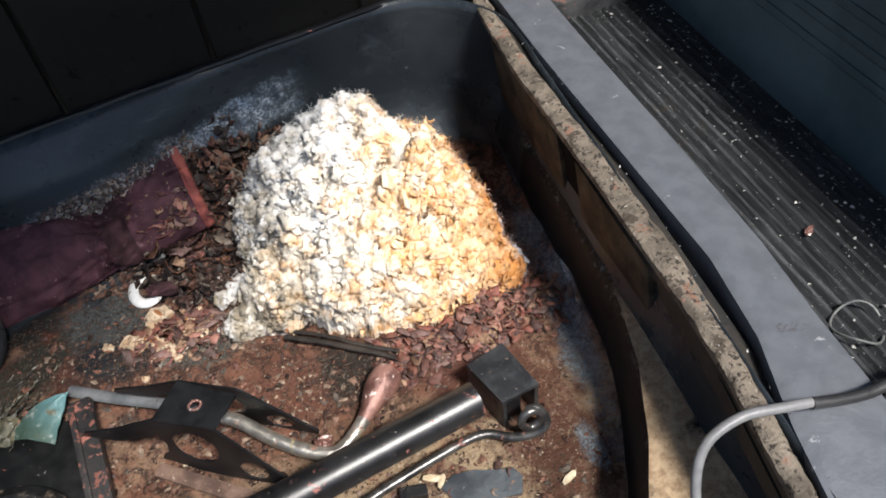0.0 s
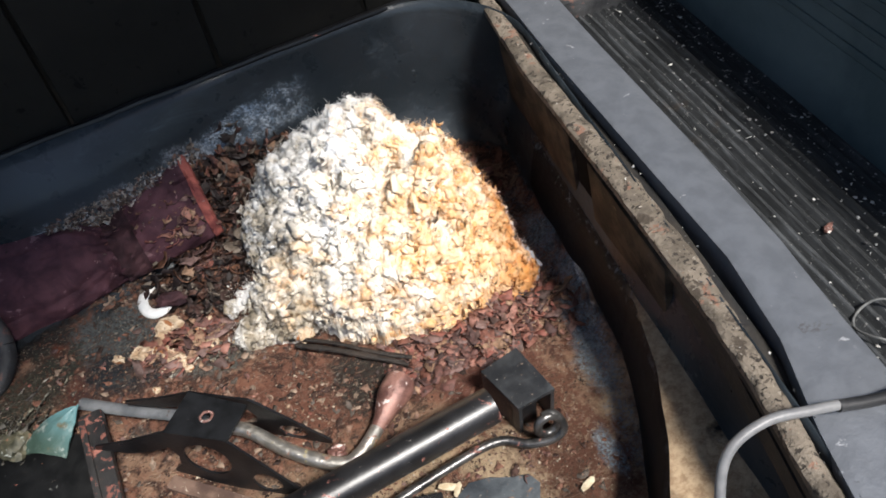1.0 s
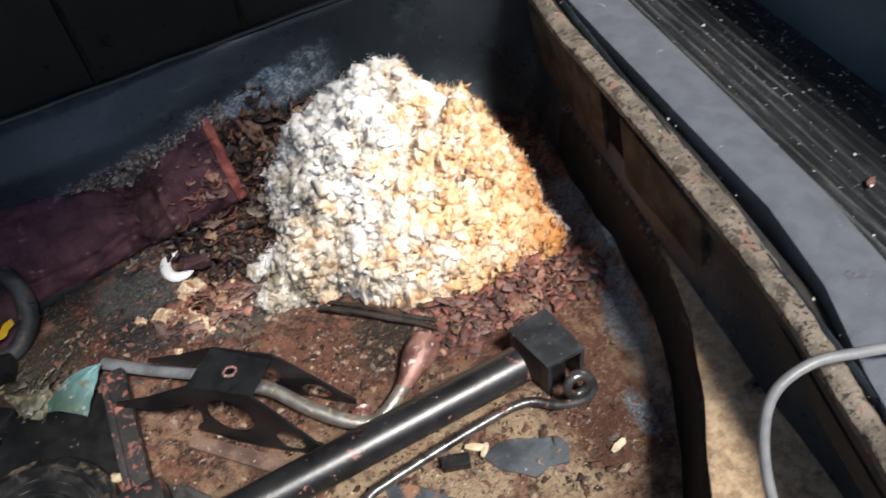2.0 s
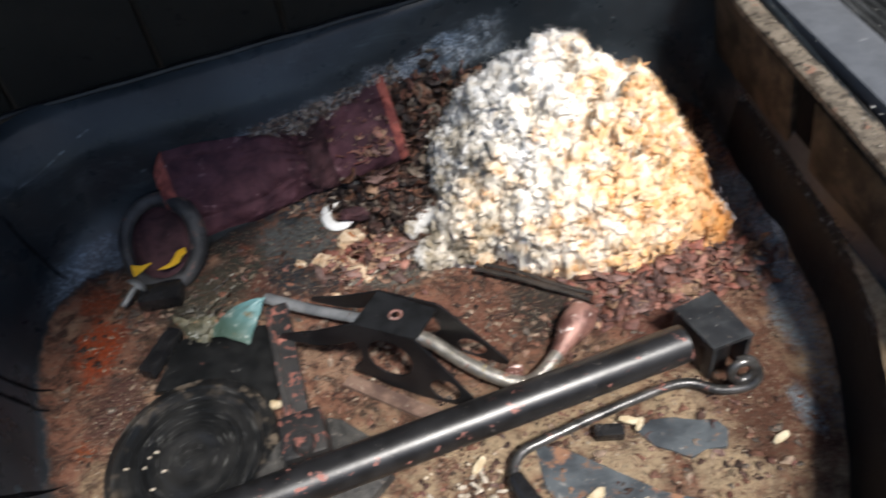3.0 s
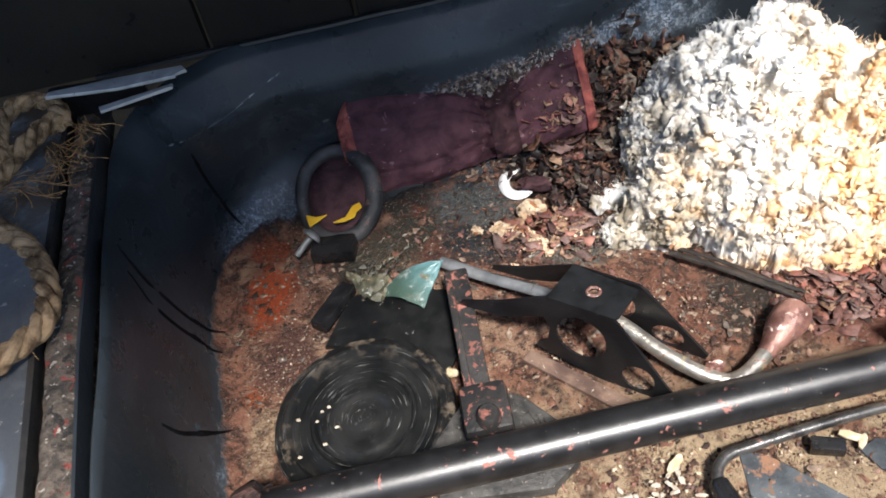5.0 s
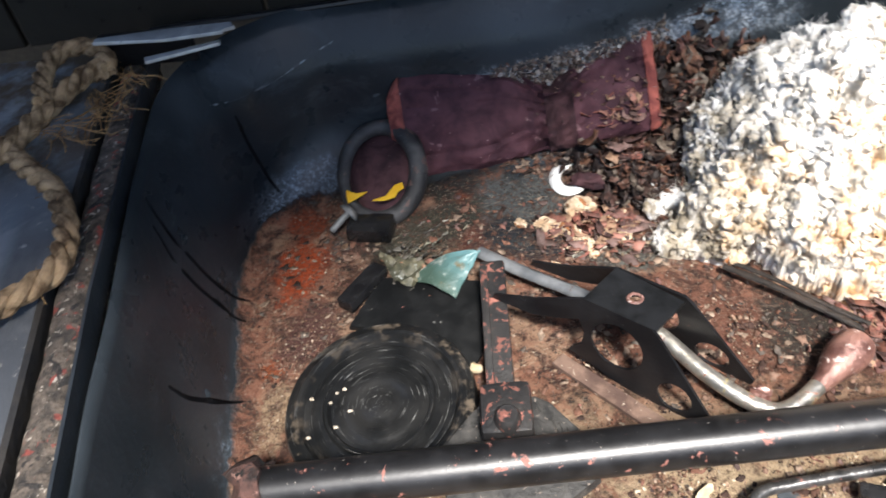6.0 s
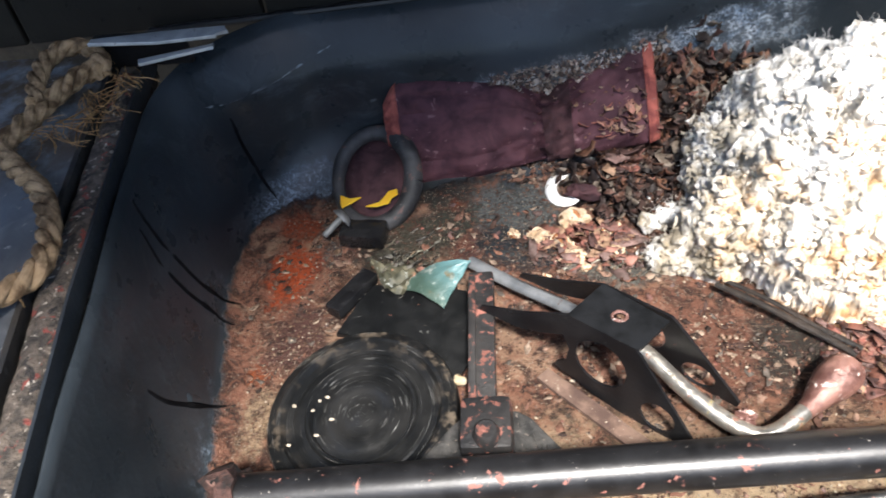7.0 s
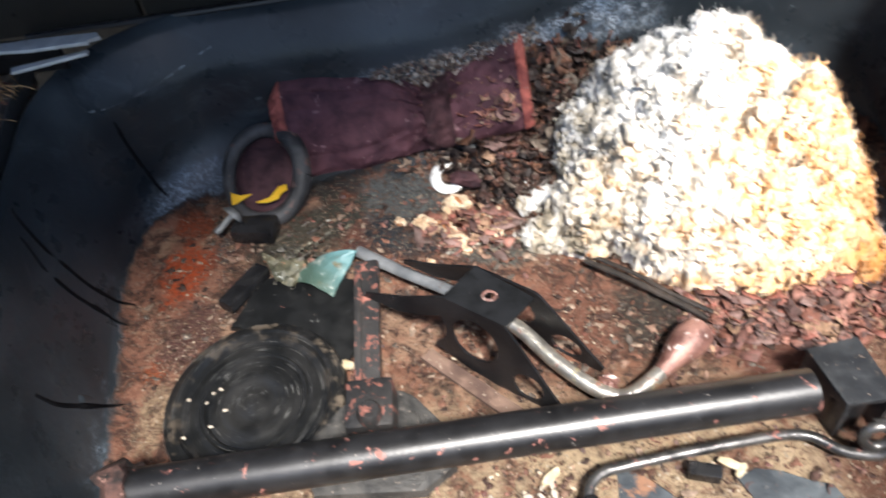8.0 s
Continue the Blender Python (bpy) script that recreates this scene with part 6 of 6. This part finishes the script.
for x, y in ((-0.253, -0.074), (-0.262, -0.050), (-0.258, -0.040), (-0.252, -0.036), (-0.243, -0.058), (-0.280, -0.046), (-0.275, -0.084)):
    lump("lid_speck", x, y, 0.0125, 0.0040 * (0.7 + 0.5 * abs(math.sin(900 * x))), 0.0030, 0.0020, 91 + int(abs(x) * 9000) % 7, CRUMBWHITE, "white speck on the black lid", "speck", "lid specks")

MATS = (("grey rubber mat scrap with pale stains", [(0.094, -0.119), (0.118, -0.128), (0.185, -0.190), (0.250, -0.222), (0.252, -0.262), (0.180, -0.262), (0.128, -0.228), (0.104, -0.196), (0.092, -0.160)]),
        ("grey-blue rubber mat scrap", [(0.186, -0.131), (0.201, -0.123), (0.222, -0.126), (0.236, -0.134), (0.256, -0.138), (0.262, -0.150), (0.254, -0.166), (0.236, -0.162), (0.221, -0.168), (0.207, -0.155), (0.196, -0.150)]),
        ("dark rubber mat scrap by the jack tube", [(-0.086, -0.168), (-0.046, -0.158), (-0.030, -0.190), (-0.060, -0.214), (-0.100, -0.200)]))
for label, outline in MATS:
    solid("mat_scrap", slab(outline, 0.001, 0.0042, 0.001), MATPIECE if "grey" in label else RUBBER, label, "mat scrap", "mat scraps")
solid("black_clip", box(-0.013, 0.013, -0.006, 0.006, 0.0, 0.012, 0.002, pose(0.161, -0.128, 0.003, 0, 0, -12)), GRIP, "small black plastic clip", "clip")
solid("bright_strip", slab([(-0.150, -0.182), (-0.112, -0.150), (-0.104, -0.156), (-0.142, -0.192)], 0.002, 0.006, 0.001), GREYBOLT, "bright scraped metal strip under the jack", "metal strip")
solid("rusty_strap", slab([(-0.070, -0.006), (-0.060, 0.004), (0.030, -0.070), (0.022, -0.084)], 0.0015, 0.006, 0.0012), DUSTYSTRAP, "flat rusty strap lying under the stand", "strap")


# ---- cable, wire and rope on the edges ----
def build_cable():
    c = thing("cable", "grey cable with a black sleeve lying over the boot edge", "cable")
    p = smooth_path([(0.428, -0.266, 0.212), (0.406, -0.263, 0.216), (0.374, -0.258, 0.218), (0.346, -0.262, 0.210), (0.332, -0.276, 0.190), (0.326, -0.300, 0.160), (0.330, -0.335, 0.115), (0.335, -0.38, 0.07), (0.33, -0.41, 0.02)], 8)
    part("sheath", sweep(p, 0.0036, 14), CABLE, c, "grey plastic sheath")
    p = smooth_path([(0.424, -0.266, 0.2125), (0.446, -0.270, 0.208), (0.470, -0.272, 0.204), (0.500, -0.270, 0.200), (0.56, -0.262, 0.175), (0.64, -0.24, 0.162)], 8)
    part("sleeve", sweep(p, 0.0042, 14), CABLEBLACK, c, "black outer sleeve")


build_cable()
wire = [Vector((0.535, -0.205, 0.158)) + Vector((0.020 * math.cos(a), 0.020 * math.sin(a), 0.006 * math.sin(2 * a))) for a in (0.22 * k for k in range(26))]
solid("wire_loop", sweep(wire, 0.0011, 8), GREYBOLT, "thin bent wire loop on the ribbed sill", "wire")
lump("dry_leaf", 0.566, -0.106, 0.156, 0.014, 0.006, 0.004, 77, SOCKET, "small orange-brown dry leaf on the sill", "leaf", "", 0.6)


def twisted(points, radius, label, lay=0.050):
    """A three-strand laid rope along the points."""
    r = thing("rope", label, "rope", group="rope ends")
    path = smooth_path(points, 14)
    rnd, fuzz = random.Random(len(points)), bmesh.new()
    for s in range(3):
        run, dist, side = [], 0.0, None
        for k, p in enumerate(path):
            d = (path[min(k + 1, len(path) - 1)] - path[max(k - 1, 0)]).normalized()
            if side is None:
                side = d.cross(Vector((0, 0, 1))).normalized()
            side = (side - side.dot(d) * d).normalized()
            dist += (p - path[k - 1]).length if k else 0
            a = 2 * math.pi * (dist / lay + s / 3)
            run.append(p + radius * 0.50 * (math.cos(a) * side + math.sin(a) * side.cross(d)))
        for p in run[::3]:
            d = Vector((rnd.gauss(0, 1), rnd.gauss(0, 1), rnd.gauss(0, 1))).normalized()
            e = (d + Vector((rnd.gauss(0, 0.5), rnd.gauss(0, 0.5), rnd.gauss(0, 0.5)))).normalized()
            tip = p + d * radius * 0.5
            sweep([p, tip, tip + e * rnd.uniform(0.002, 0.008)], rnd.uniform(0.00012, 0.00028), 3, fuzz)
        part("strand", sweep(run, [radius * 0.52 * (1 + 0.20 * noise.noise(q * 170) + 0.12 * noise.noise(q * 420)) for q in run], 9), ROPE, r)
    part("fuzz", fuzz, FIBRE, r, "loose sisal hairs")
    return r


twisted([(-0.640, -0.040, 0.216), (-0.580, 0.005, 0.216), (-0.540, 0.038, 0.217), (-0.512, 0.082, 0.218), (-0.500, 0.125, 0.220), (-0.482, 0.160, 0.224), (-0.462, 0.178, 0.226)], 0.0096, "thick three-strand sisal rope lying on the grey panel")
twisted([(-0.500, 0.120, 0.226), (-0.514, 0.155, 0.232), (-0.516, 0.195, 0.232), (-0.494, 0.205, 0.230), (-0.470, 0.190, 0.228), (-0.458, 0.165, 0.226)], 0.0086, "sisal rope loop tied at the boot corner")
twisted([(-0.508, 0.066, 0.214), (-0.480, 0.042, 0.215), (-0.450, 0.020, 0.216), (-0.425, -0.012, 0.216), (-0.410, -0.042, 0.216), (-0.406, -0.070, 0.216), (-0.425, -0.096, 0.217), (-0.460, -0.124, 0.217), (-0.520, -0.155, 0.216), (-0.600, -0.185, 0.214)], 0.0092, "sisal rope end draped along the rusted edge")
twisted([(-0.640, 0.030, 0.214), (-0.590, 0.062, 0.214), (-0.548, 0.078, 0.213)], 0.0078, "thin rope end lying behind the thick rope")


def build_fray():
    rnd = random.Random(8)
    bm = bmesh.new()
    for x0, y0, dx, dy, count in ((-0.470, 0.150, 0.35, -1.0, 18), (-0.455, 0.180, 0.6, -0.8, 14), (-0.475, 0.105, 1.0, -0.5, 10), (-0.500, 0.098, 1.0, 0.1, 14), (-0.452, 0.125, -0.1, -1.0, 12), (-0.440, 0.160, 0.2, -1.0, 10)):
        bend = rnd.gauss(0, 0.16)
        for _ in range(count):
            d = Vector((dx + rnd.gauss(0, 0.25), dy + rnd.gauss(0, 0.25), rnd.uniform(-0.1, 0.25))).normalized()
            run = [Vector((x0 + rnd.gauss(0, 0.005), y0 + rnd.gauss(0, 0.006), 0.209 + rnd.uniform(0, 0.010)))]
            for _ in range(rnd.randint(4, 9)):
                d = (Euler((0, 0, bend)).to_matrix() @ d + Vector((rnd.gauss(0, 0.16), rnd.gauss(0, 0.16), rnd.gauss(-0.05, 0.10)))).normalized()
                run.append(run[-1] + d * rnd.uniform(0.004, 0.008))
                run[-1].z = max(run[-1].z, 0.2045)
            sweep(run, rnd.uniform(0.0002, 0.0005), 4, bm)
    tagged(new("rope_fray", finish_mesh("rope_fray", bm, FIBRE)), "loose frayed rope fibres at the boot corner", "rope fibres", kind="stuff")


build_fray()


def build_strip():
    s = thing("metal_strip", "bent bright metal strip at the boot corner", "metal strip")
    part("top_flange", slab([(-0.470, 0.182), (-0.400, 0.178), (-0.345, 0.183), (-0.347, 0.187), (-0.336, 0.190), (-0.342, 0.199), (-0.400, 0.196), (-0.470, 0.190)], 0.243, 0.246, 0.001), PALESTRIP, s, "pale scratched upper flange")
    part("lower_flange", slab([(-0.420, 0.168), (-0.356, 0.190), (-0.357, 0.196), (-0.424, 0.176)], 0.228, 0.231, 0.0008), PALESTRIP, s)
    part("web", box(-0.475, -0.385, 0.197, 0.204, 0.210, 0.2425, 0.002), BLACK, s, "black bracket behind the strip")


build_strip()
